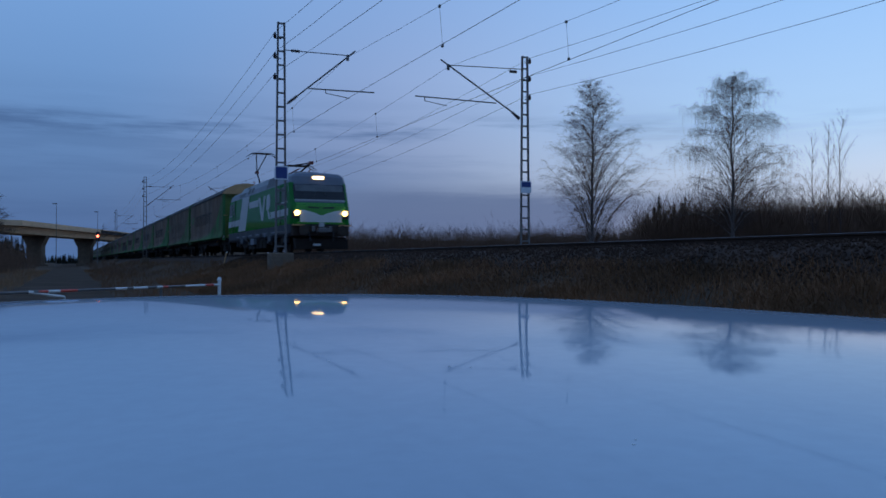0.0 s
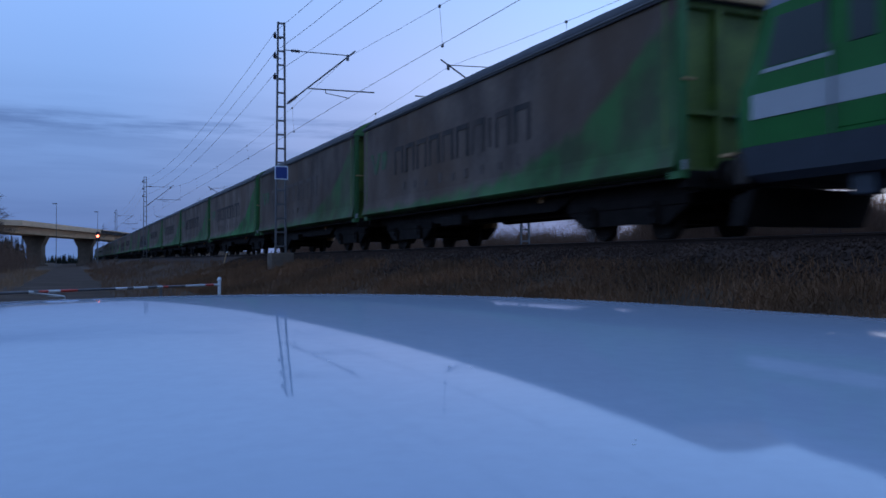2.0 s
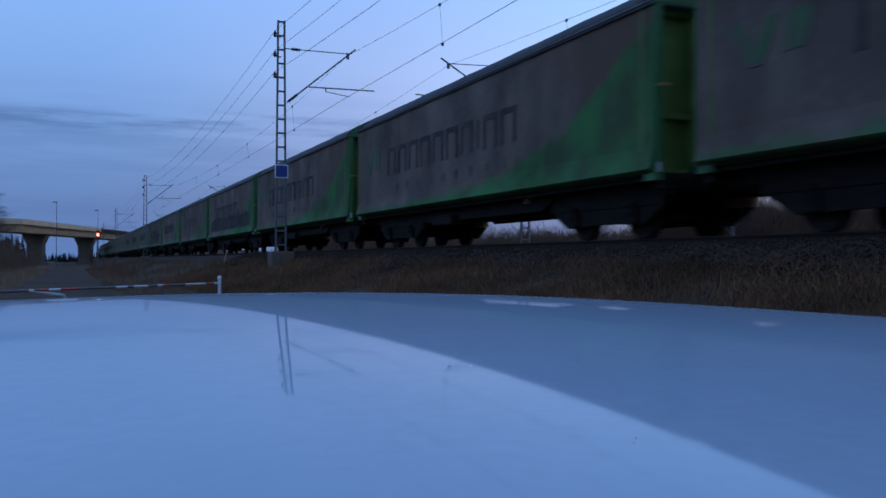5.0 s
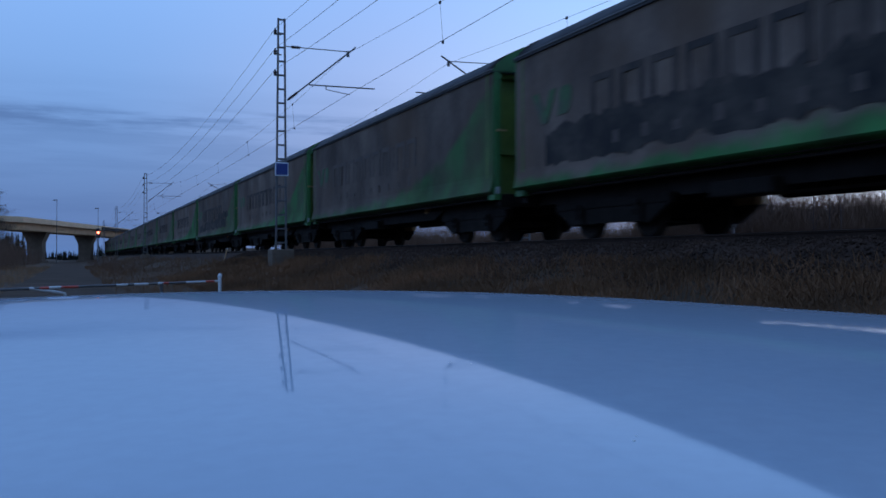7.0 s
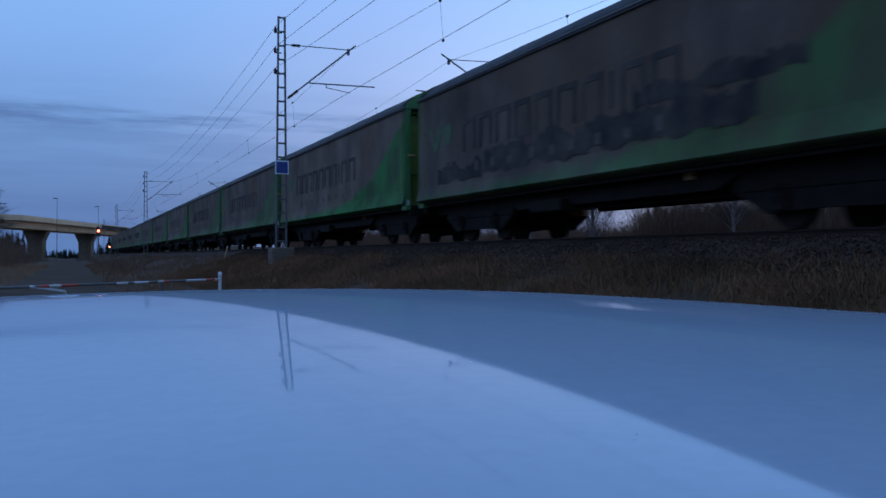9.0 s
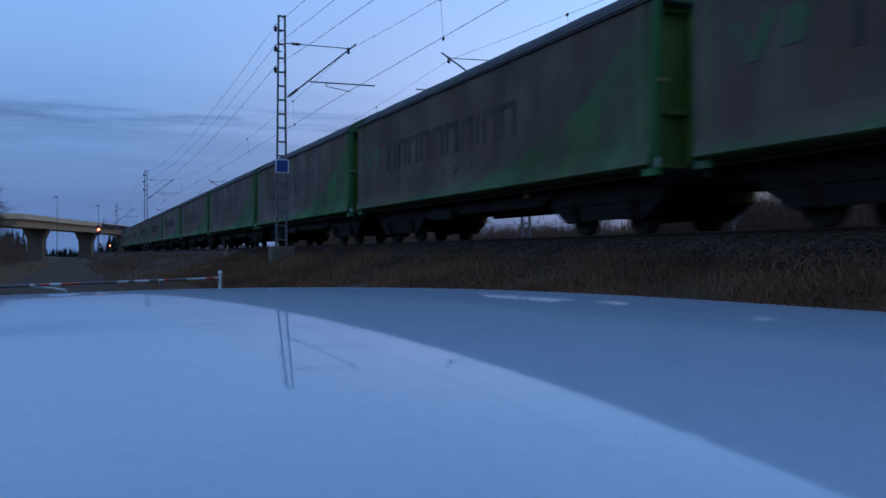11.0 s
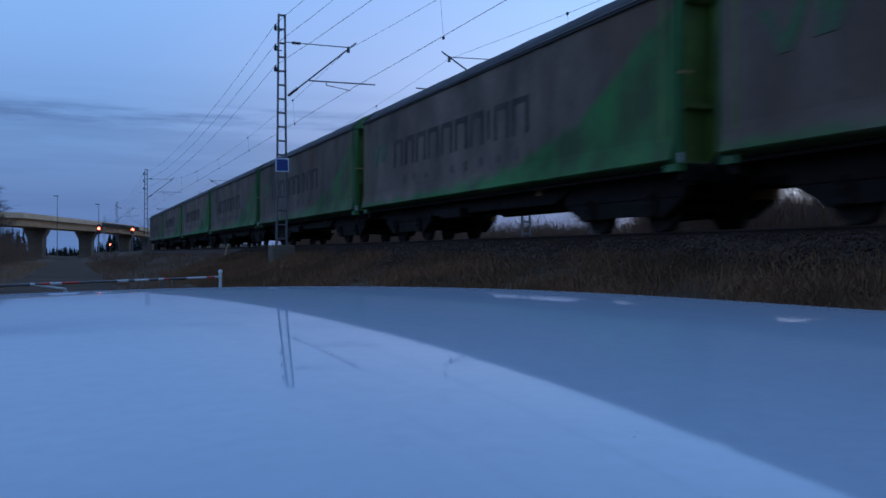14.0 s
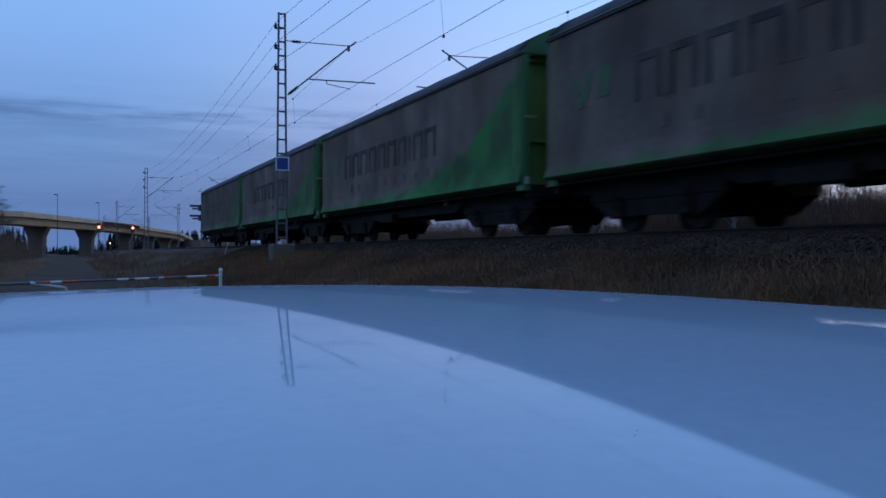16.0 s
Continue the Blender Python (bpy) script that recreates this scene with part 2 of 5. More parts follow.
def add_sweep():
    """The faded green sweep sprayed along the wagon side, climbing to the front end; y and z are the wagon's own."""
    m = M["curtain"]
    nt = m.node_tree
    N, L = nt.nodes.new, nt.links.new
    p = nt.nodes["Principled BSDF"]
    old = p.inputs["Base Color"].links[0].from_socket
    tc, sep = N("ShaderNodeTexCoord"), N("ShaderNodeSeparateXYZ")
    L(tc.outputs["Object"], sep.inputs[0])
    part_y = N("ShaderNodeMath")
    part_y.operation = "DIVIDE"
    L(sep.outputs["Y"], part_y.inputs[0])
    part_y.inputs[1].default_value = 17.43
    curve = N("ShaderNodeFloatCurve")
    c = curve.mapping.curves[0]
    c.points[0].location, c.points[1].location = (0.0, 0.98), (1.0, 0.32)
    for q in ((0.05, 0.85), (0.10, 0.73), (0.22, 0.53), (0.34, 0.42), (0.52, 0.35), (0.7, 0.33)):
        c.points.new(*q)
    curve.mapping.update()
    L(part_y.outputs[0], curve.inputs["Value"])
    edge = N("ShaderNodeMath")
    edge.operation = "MULTIPLY_ADD"
    L(curve.outputs[0], edge.inputs[0])
    edge.inputs[1].default_value, edge.inputs[2].default_value = 4.0, 0.0
    noi = N("ShaderNodeTexNoise")
    noi.inputs["Scale"].default_value, noi.inputs["Detail"].default_value = 1.4, 6
    L(tc.outputs["Object"], noi.inputs["Vector"])
    shift = N("ShaderNodeMath")
    shift.operation = "MULTIPLY_ADD"
    L(noi.outputs["Fac"], shift.inputs[0])
    shift.inputs[1].default_value = 0.7
    L(edge.outputs[0], shift.inputs[2])
    diff = N("ShaderNodeMath")
    diff.operation = "SUBTRACT"
    L(shift.outputs[0], diff.inputs[0])
    L(sep.outputs["Z"], diff.inputs[1])
    mask = N("ShaderNodeMapRange")
    mask.interpolation_type = "SMOOTHSTEP"
    mask.inputs["From Min"].default_value, mask.inputs["From Max"].default_value = 0.18, 0.5
    info, keep = N("ShaderNodeObjectInfo"), N("ShaderNodeMapRange")
    keep.inputs["To Min"].default_value, keep.inputs["To Max"].default_value = 0.45, 0.95
    L(info.outputs["Random"], keep.inputs["Value"])
    L(keep.outputs[0], mask.inputs["To Max"])
    L(diff.outputs[0], mask.inputs["Value"])
    # broad brown grime under it all, in soft upright drifts
    drift, rust, blend = N("ShaderNodeTexNoise"), N("ShaderNodeMapRange"), N("ShaderNodeMix")
    drift.noise_dimensions = "4D"
    drift.inputs["Scale"].default_value, drift.inputs["Detail"].default_value = 0.32, 4
    L(tc.outputs["Object"], drift.inputs["Vector"])
    seed = N("ShaderNodeMath")
    seed.operation = "MULTIPLY"
    seed.inputs[1].default_value = 40.0
    L(info.outputs["Random"], seed.inputs[0])
    L(seed.outputs[0], drift.inputs["W"])
    rust.inputs["From Min"].default_value, rust.inputs["From Max"].default_value, rust.inputs["To Max"].default_value = 0.46, 0.66, 0.75
    L(drift.outputs["Fac"], rust.inputs["Value"])
    blend.data_type = "RGBA"
    L(rust.outputs[0], blend.inputs["Factor"])
    L(old, blend.inputs["A"])
    blend.inputs["B"].default_value = (0.15, 0.088, 0.056, 1)
    old = blend.outputs["Result"]
    stain = N("ShaderNodeTexNoise")
    stain.inputs["Scale"].default_value, stain.inputs["Detail"].default_value = 0.9, 7
    L(tc.outputs["Object"], stain.inputs["Vector"])
    paint = N("ShaderNodeValToRGB")
    paint.color_ramp.elements[0].position, paint.color_ramp.elements[0].color = 0.36, (0.045, 0.10, 0.035, 1)
    paint.color_ramp.elements[1].position, paint.color_ramp.elements[1].color = 0.64, (0.042, 0.235, 0.06, 1)
    L(stain.outputs["Fac"], paint.inputs[0])
    mx = N("ShaderNodeMix")
    mx.data_type = "RGBA"
    L(mask.outputs[0], mx.inputs["Factor"])
    L(old, mx.inputs["A"])
    L(paint.outputs[0], mx.inputs["B"])
    L(mx.outputs["Result"], p.inputs["Base Color"])


add_sweep()


# ---- mesh helpers ----
def box(bm, x0, x1, y0, y1, z0, z1, bevel=0.0):
    vs = [bm.verts.new((x, y, z)) for z in (z0, z1) for x, y in ((x0, y0), (x1, y0), (x1, y1), (x0, y1))]
    fs = [(3, 2, 1, 0), (4, 5, 6, 7), (0, 1, 5, 4), (1, 2, 6, 5), (2, 3, 7, 6), (3, 0, 4, 7)]
    made = [bm.faces.new([vs[i] for i in f]) for f in fs]
    if bevel:
        bmesh.ops.bevel(bm, geom=list({e for f in made for e in f.edges}), offset=bevel, segments=2, affect="EDGES", profile=0.6)
    return bm


def rod(bm, a, b, r0, r1=None, n=6, cap=True):
    a, b = Vector(a), Vector(b)
    r1 = r0 if r1 is None else r1
    d = (b - a).normalized()
    s = d.orthogonal().normalized()
    t = d.cross(s)
    rings = []
    for c, r in ((a, r0), (b, r1)):
        rings.append([bm.verts.new(c + (s * math.cos(k * math.tau / n) + t * math.sin(k * math.tau / n)) * r) for k in range(n)])
    for k in range(n):
        bm.faces.new((rings[0][k], rings[0][(k + 1) % n], rings[1][(k + 1) % n], rings[1][k]))
    if cap:
        bm.faces.new(rings[0][::-1])
        bm.faces.new(rings[1])
    return bm


def prism(bm, outline, x0, x1):
    """An outline of (y, z) pairs pushed along x."""
    a = [bm.verts.new((x0, y, z)) for y, z in outline]
    b = [bm.verts.new((x1, y, z)) for y, z in outline]
    n = len(outline)
    bm.faces.new(a)
    bm.faces.new(b[::-1])
    for k in range(n):
        bm.faces.new((a[k], b[k], b[(k + 1) % n], a[(k + 1) % n]))
    bmesh.ops.recalc_face_normals(bm, faces=bm.faces)
    return bm


def lathe(bm, centre, axis, profile, n=20):
    """Rings of (radius, distance along the axis) about an axis."""
    c, d = Vector(centre), Vector(axis).normalized()
    s = d.orthogonal().normalized()
    t = d.cross(s)
    rings = [[bm.verts.new(c + d * h + (s * math.cos(k * math.tau / n) + t * math.sin(k * math.tau / n)) * r) for k in range(n)] for r, h in profile]
    for A, B in zip(rings, rings[1:]):
        for k in range(n):
            bm.faces.new((A[k], A[(k + 1) % n], B[(k + 1) % n], B[k]))
    bm.faces.new(rings[0][::-1])
    bm.faces.new(rings[-1])
    return bm


def mesh_of(name, bm, mat, smooth=False):
    me = bpy.data.meshes.new(name)
    bm.to_mesh(me)
    bm.free()
    me.materials.append(mat)
    if smooth:
        for p in me.polygons:
            p.use_smooth = True
    return me


def part(name, bm, mat, parent, label="", smooth=False):
    ob = new(name, mesh_of(name, bm, mat, smooth))
    ob.parent = parent
    if label:
        ob["label"] = label
    return ob


def thing(name, bm, mat, label, category, group="", kind="", smooth=False):
    return tagged(new(name, mesh_of(name, bm, mat, smooth)), label, category, group, kind)


def again(name, ob, parent, m):
    """A further piece on the same mesh."""
    o = new(name, ob.data)
    o.parent, o.matrix_basis = parent, m
    return o


def holder(name, m, label, category, group=""):
    ob = tagged(new(name), label, category, group)
    ob.matrix_basis = m
    return ob


# ---- ground: one sheet, with the railway bank, the road and the far fields ----
BANK = [(-4000, 0.0), (-14, 0.25), (-9, 0.0), (2.2, 0.0), (4.5, 0.38), (8.15, 1.34), (8.9, 1.60), (9.45, 1.76), (17.75, 1.76), (18.4, 1.55), (21.5, 1.0), (30, 0.75), (4000, 0.75)]


def bank(x, y):
    z = float(np.interp(x, [b[0] for b in BANK], [b[1] for b in BANK]))
    near = max(0.0, 1 - abs(x - 6.5) / 3.0)
    z += near * 0.10 * noise.noise((x * 0.8, y * 0.5, 0)) + near * 0.05 * noise.noise((x * 2.3, y * 2.1, 4))
    if x < -4:
        z += min(1, (-4 - x) / 4) * 0.5 * (0.6 + noise.noise((x * 0.2, y * 0.12, 2))) * (1 if y > 8 else 0.2)
    return z


def build_ground():
    xs = sorted(set([-4000, -1500, -500, -200, -90, -50, -32, -24, -19, -16, -14, -12, -10.5, -9, -7.5, -6, -5, -4, -2, 0, 2.2, 18, 18.4, 19.5, 21.5, 24, 30, 45, 70, 120, 250, 600, 1500, 4000]
                    + [2.2 + 0.29 * k for k in range(1, 26)] + [10, 12, 14, 16, 17.75]))
    ys = sorted(set([-4000, -1500, -500, -200, -90, -45, -25, -15, -10, -6] + [-4 + 0.5 * k for k in range(100)]
                    + [46 + 3 * k for k in range(30)] + [140 + 12 * k for k in range(26)] + [500, 700, 1000, 1600, 2500, 4000]))
    bm = bmesh.new()
    rows = [[bm.verts.new((x, y, bank(x, y))) for x in xs] for y in ys]
    for a, b in zip(rows, rows[1:]):
        for k in range(len(xs) - 1):
            bm.faces.new((a[k], a[k + 1], b[k + 1], b[k]))
    thing("ground", bm, M["grass"], "dry brown late-autumn grass on the railway bank", "ground", kind="structure", smooth=True)
    # the road that runs on under the bridge
    bm = bmesh.new()
    for y0, y1, x0, x1 in [(-60, 60, -2.9, 1.7), (60, 130, -2.9, 1.7), (130, 260, -3.1, 1.7), (260, 520, -3.4, 1.7)]:
        n = 30
        for k in range(n):
            a, b = y0 + (y1 - y0) * k / n, y0 + (y1 - y0) * (k + 1) / n
            wob = [0.35 * noise.noise((q * 0.11, k0, 6)) for k0 in (0, 9) for q in (a, b)]
            bm.faces.new([bm.verts.new(v) for v in ((x0 + wob[0], a, 0.012), (x1 + wob[2], a, 0.012), (x1 + wob[3], b, 0.012), (x0 + wob[1], b, 0.012))])
    bmesh.ops.remove_doubles(bm, verts=bm.verts, dist=0.001)
    thing("road", bm, M["asphalt"], "grey worn road surface beside the railway", "road", kind="structure")
    # ballast shoulder: a bed with loose stones over it
    bm = bmesh.new()
    ys = [-40 + 0.8 * k for k in range(150)] + [80 + 8 * k for k in range(70)]
    prof = [(8.05, 1.30), (8.5, 1.50), (9.0, 1.68), (9.4, 1.79), (17.8, 1.79), (18.6, 1.5), (19.2, 1.25)]
    rows = [[bm.verts.new((x + 0.12 * noise.noise((x, y * 0.9, 1)), y, z + 0.03 * noise.noise((x * 3, y * 2.5, 3)))) for x, z in prof] for y in ys]
    for a, b in zip(rows, rows[1:]):
        for k in range(len(prof) - 1):
            bm.faces.new((a[k], a[k + 1], b[k + 1], b[k]))
    thing("ballast_bed", bm, M["ballast"], "dark crushed stone bed under the tracks", "ballast", kind="structure", smooth=True)


def scatter(name, count, place, size, mat, label, category):
    """Loose stones, joined: each a squashed, jittered octahedron."""
    rng = random.Random(5)
    base = [Vector(v) for v in ((1, 0, 0), (-1, 0, 0), (0, 1, 0), (0, -1, 0), (0, 0, 1), (0, 0, -1))]
    tris = [(0, 2, 4), (2, 1, 4), (1, 3, 4), (3, 0, 4), (2, 0, 5), (1, 2, 5), (3, 1, 5), (0, 3, 5)]
    vs, fs = [], []
    for _ in range(count):
        c, turn = Vector(place(rng)), Euler([rng.uniform(0, 6) for _ in range(3)]).to_matrix()
        r = rng.uniform(*size)
        n = len(vs)
        vs += [c + turn @ (v * r * rng.uniform(0.6, 1.25)) for v in base]
        fs += [tuple(n + i for i in t) for t in tris]
    me = bpy.data.meshes.new(name)
    me.from_pydata(vs, [], fs)
    me.materials.append(mat)
    return tagged(new(name, me), label, category, kind="stuff")


def stone_spot(rng):
    x = rng.choice((rng.uniform(7.9, 9.5), rng.uniform(8.2, 9.5), rng.uniform(7.3, 8.4)))
    y = 2 + 50 * rng.random() ** 1.4
    return x, y, float(np.interp(x, [7.3, 8.05, 8.5, 9.0, 9.4, 9.6], [1.12, 1.31, 1.51, 1.69, 1.80, 1.80])) + rng.uniform(-0.01, 0.03)


def grass(name, count, spot, height, mat, label, lean=0.35):
    rng = random.Random(11)
    vs, fs = [], []
    for _ in range(count):
        x, y = spot(rng)
        z = bank(x, y) - 0.03
        a, h, w = rng.uniform(0, 6.28), rng.uniform(*height), rng.uniform(0.003, 0.0085)
        dx, dy = math.cos(a), math.sin(a)
        l = rng.uniform(0.05, lean) * h * 1.6
        b = rng.uniform(0, 6.28)
        lx, ly = math.cos(b) * l, math.sin(b) * l
        n = len(vs)
        vs += [(x - dx * w, y - dy * w, z), (x + dx * w, y + dy * w, z), (x + lx * 0.4 + dx * w * 0.8, y + ly * 0.4 + dy * w * 0.8, z + h * 0.6),
               (x + lx * 0.4 - dx * w * 0.8, y + ly * 0.4 - dy * w * 0.8, z + h * 0.6), (x + lx, y + ly, z + h * rng.uniform(0.85, 1))]
        fs += [(n, n + 1, n + 2, n + 3), (n + 3, n + 2, n + 4)]
    me = bpy.data.meshes.new(name)
    me.from_pydata(vs, [], fs)
    me.materials.append(mat)
    return tagged(new(name, me), label, "grass", kind="stuff")


def grass_spot(rng):
    while True:
        y = 1 + 48 * rng.random() ** 1.5
        x = rng.uniform(4.2, 8.5)
        if noise.noise((x * 0.7, y * 0.5, 9)) + rng.uniform(-0.35, 0.45) > 0:
            return x, y


build_ground()
scatter("ballast_stones", 24000, stone_spot, (0.013, 0.034), M["ballast"], "loose dark ballast stones on the track shoulder", "ballast")
def verge_spot(lo, hi):
    def spot(rng):
        while True:
            y = 22 + 120 * rng.random() ** 1.3
            x = rng.uniform(lo, hi)
            if noise.noise((x * 0.4, y * 0.2, 19)) + rng.uniform(-0.3, 0.5) > 0:
                return x, y
    return spot


grass("verge_grass", 16000, verge_spot(-14, -2.7), (0.2, 0.7), M["verge"], "tawny dead grass along the road verge")
grass("slope_grass", 15000, verge_spot(1.6, 8.3), (0.15, 0.55), M["blade"], "dead brown grass on the slope along the track")
grass("bank_grass", 80000, grass_spot, (0.06, 0.30), M["blade"], "dead yellow-brown grass tufts on the bank", 0.75)


# ---- tracks ----
def build_track(x, label):
    t = holder("railway_track", pose(x, 0, RAIL), label, "railway track", "double track")
    for s in (-1, 1):
        for name, mat, prof in (("rail", M["rust"], ((-0.07, -0.17), (0.07, -0.17), (0.07, -0.155), (0.012, -0.13), (0.012, -0.045), (0.034, -0.035), (0.034, -0.006), (-0.034, -0.006), (-0.034, -0.035), (-0.012, -0.045), (-0.012, -0.13), (-0.07, -0.155))),
                                ("rail_head", M["rail"], ((-0.03, -0.006), (0.03, -0.006), (0.022, 0.0), (-0.022, 0.0)))):
            bm = bmesh.new()
            a = [bm.verts.new((s * 0.795 + px, -460, pz)) for px, pz in prof]
            b = [bm.verts.new((s * 0.795 + px, 900, pz)) for px, pz in prof]
            n = len(prof)
            for k in range(n):
                bm.faces.new((a[k], a[(k + 1) % n], b[(k + 1) % n], b[k]))
            part(name, bm, mat, t)
    bm = bmesh.new()
    prism(bm, [(-0.12, -0.33), (0.12, -0.33), (0.10, -0.165), (-0.10, -0.165)], -1.28, 1.28)
    first = part("sleeper", bm, M["concrete"], t)
    first.matrix_basis = pose(0, 2.0, 0)
    for k in range(1, 120):
        again("sleeper", first, t, pose(0, 2.0 + 0.61 * k, 0))
    return t


build_track(NEAR, "near railway track with rusty rails on ballast")
build_track(FAR, "second railway track with rusty rails on ballast")


# ---- overhead line masts ----
def build_mast(x, y, s, top, foot, detail=True, signed=False):
    """A ladder mast; s is the side (+1 or -1) to which its bracket reaches."""
    m = holder("overhead_line_mast", pose(x, y, 0), "grey steel ladder mast with overhead line bracket" if s > 0 else "grey steel ladder mast on the far side of the tracks", "mast", "overhead line masts")
    w0, w1 = 0.21, 0.13
    for k in (-1, 1):
        bm = bmesh.new()
        q = [(-0.035, -0.05), (0.035, -0.05), (0.035, 0.05), (-0.035, 0.05)]
        a = [bm.verts.new((k * w0 + i, j, foot)) for i, j in q]
        b = [bm.verts.new((k * w1 + i, j, top)) for i, j in q]
        for n in range(4):
            bm.faces.new((a[n], a[(n + 1) % 4], b[(n + 1) % 4], b[n]))
        bm.faces.new(b)
        part("leg", bm, M["steel"], m)
    n = 16 if detail else 10
    for k in range(n + 1):
        z = foot + 0.25 + (top - foot - 0.3) * k / n
        w = w0 + (w1 - w0) * (z - foot) / (top - foot)
        part("rung", box(bmesh.new(), -w, w, -0.03, 0.03, z - 0.035, z + 0.035), M["steel"], m)
    part("foundation", box(bmesh.new(), -0.47, 0.47, -0.42, 0.42, foot - 1.0, foot - 0.02, 0.06), M["footing"], m, "pale concrete foundation block")
    if signed:
        sz = 5.17 if s > 0 else 4.95
        plate = part("sign", box(bmesh.new(), -0.28, 0.28, -0.12, -0.09, sz - 0.28, sz + 0.28, 0.006), M["sign"], m, "square sign with white border")
        if s > 0:
            part("sign_face", box(bmesh.new(), -0.235, 0.235, -0.128, -0.121, sz - 0.235, sz + 0.235), M["blue"], plate, "plain blue field")
        else:
            part("sign_face", box(bmesh.new(), -0.235, 0.235, -0.128, -0.121, sz + 0.0, sz + 0.235), M["blue"], plate, "dark blue upper half")
    # bracket: stay, diagonal tube, registration tube and steady arm
    dx = s * 1.0
    tip, stay, r0, r1, d0, d1 = (3.2, 2.86, 1.17, 4.05, 1.9, 2.95) if s > 0 else (4.24, 3.88, 1.49, 5.45, 5.0, 3.96)
    bracket = part("bracket_tube", rod(bmesh.new(), (dx * 0.25, 0, 8.05 if s > 0 else 8.16), (dx * tip, 0, 10.52), 0.035), M["steel"], m, "long slanted bracket tube")
    part("stay", rod(bmesh.new(), (dx * 0.15, 0, 10.28 if s > 0 else 10.43), (dx * stay, 0, 10.30), 0.02), M["steel"], bracket)
    part("registration_tube", rod(bmesh.new(), (dx * r0, 0, 8.76), (dx * r1, 0, 8.80), 0.028), M["steel"], bracket)
    part("steady_arm", rod(rod(bmesh.new(), (dx * d0, 0, 8.78), (dx * d0, 0, 8.62), 0.02), (dx * d0, 0, 8.62), (dx * d1, 0, 8.47), 0.016), M["steel"], bracket)
    part("wire_clamp", box(bmesh.new(), dx * stay - 0.05, dx * stay + 0.05, -0.05, 0.05, 10.08, 10.33), M["steel"], bracket)
    for a, b in (((dx * 0.3, 0, 8.09), (dx * 0.68, 0, 8.41)), ((dx * 0.42, 0, 10.28), (dx * 0.8, 0, 10.28))):
        bm = bmesh.new()
        prof = []
        d = Vector(b) - Vector(a)
        for k in range(7):
            prof += [(0.04, d.length * k / 7), (0.075, d.length * (k + 0.4) / 7), (0.04, d.length * (k + 0.8) / 7)]
        part("insulator", lathe(bm, a, d, prof, 10), M["insulator"], bracket, "dark ribbed insulator")
    for z in (10.85, 10.02, 9.15):
        post = part("line_post", box(bmesh.new(), min(0, -dx * 0.3), max(0, -dx * 0.3), -0.02, 0.02, z - 0.13, z - 0.09), M["steel"], m)
        part("insulator", lathe(bmesh.new(), (-dx * 0.26, 0, z - 0.10), (0, 0, 1), [(0.05, 0), (0.08, 0.05), (0.05, 0.08), (0.08, 0.13), (0.04, 0.18), (0.03, 0.24)], 10), M["insulator"], post, "dark pin insulator")
    return m


SPANS = [-36.7, 35.9, 108.5, 181.0, 253.5, 326.0, 398.0]
for k, yy in enumerate(SPANS):
    build_mast(7.95, yy, 1, 11.42, 1.89, k < 3, k == 1)
    build_mast(19.36, yy, -1, 11.05, 2.2, k < 3, k == 1)


def wire(name, points, r, label, category="cable", clamps=False):
    cu = bpy.data.curves.new(name, "CURVE")
    cu.dimensions, cu.bevel_depth, cu.bevel_resolution = "3D", r, 1
    sp = cu.splines.new("POLY")
    sp.points.add(len(points) - 1)
    for p, q in zip(sp.points, points):
        p.co = (*q, 1)
    cu.materials.append(M["cable"])
    ob = tagged(new(name, cu), label, category, "overhead wires")
    if clamps:
        for x, y, z in points:
            part("clamp", box(bmesh.new(), x - 0.03, x + 0.03, y - 0.05, y + 0.05, z - 0.05, z + 0.04, 0.01), M["black"], ob, "small dark wire clamp")
    return ob


def span_points(x, z, sag, zig=0.0):
    pts = []
    for k, (a, b) in enumerate(zip(SPANS, SPANS[1:])):
        for i in range(12):
            f = i / 12
            xa, xb = x + zig * (-1) ** k, x + zig * (-1) ** (k + 1)
            pts.append((xa + (xb - xa) * f, a + (b - a) * f, z - sag * 4 * f * (1 - f)))
    return pts + [(x, SPANS[-1], z)]


for x, zig in ((10.8, 0.12), (15.48, -0.12)):
    wire("messenger_wire", span_points(x, 10.22, 1.1), 0.0065, "dark catenary messenger wire over the track")
    wire("contact_wire", span_points(x + 0.1, 8.45, 0.05, zig), 0.009, "dark contact wire over the track")
    for a, b in zip(SPANS[:4], SPANS[1:]):
        for f in (0.14, 0.32, 0.5, 0.68, 0.86):
            y = a + (b - a) * f
            wire("dropper", [(x, y, 10.22 - 4.4 * f * (1 - f)), (x + 0.1, y, 8.45 - 0.2 * f * (1 - f))], 0.005, "thin dropper between the overhead wires", clamps=True)
for x, zs in ((7.69, (10.98, 10.15, 9.28)), (19.62, (10.98, 10.15, 9.28))):
    for z in zs:
        wire("feeder_wire", span_points(x, z, 1.15), 0.008, "dark feeder wire along the masts")


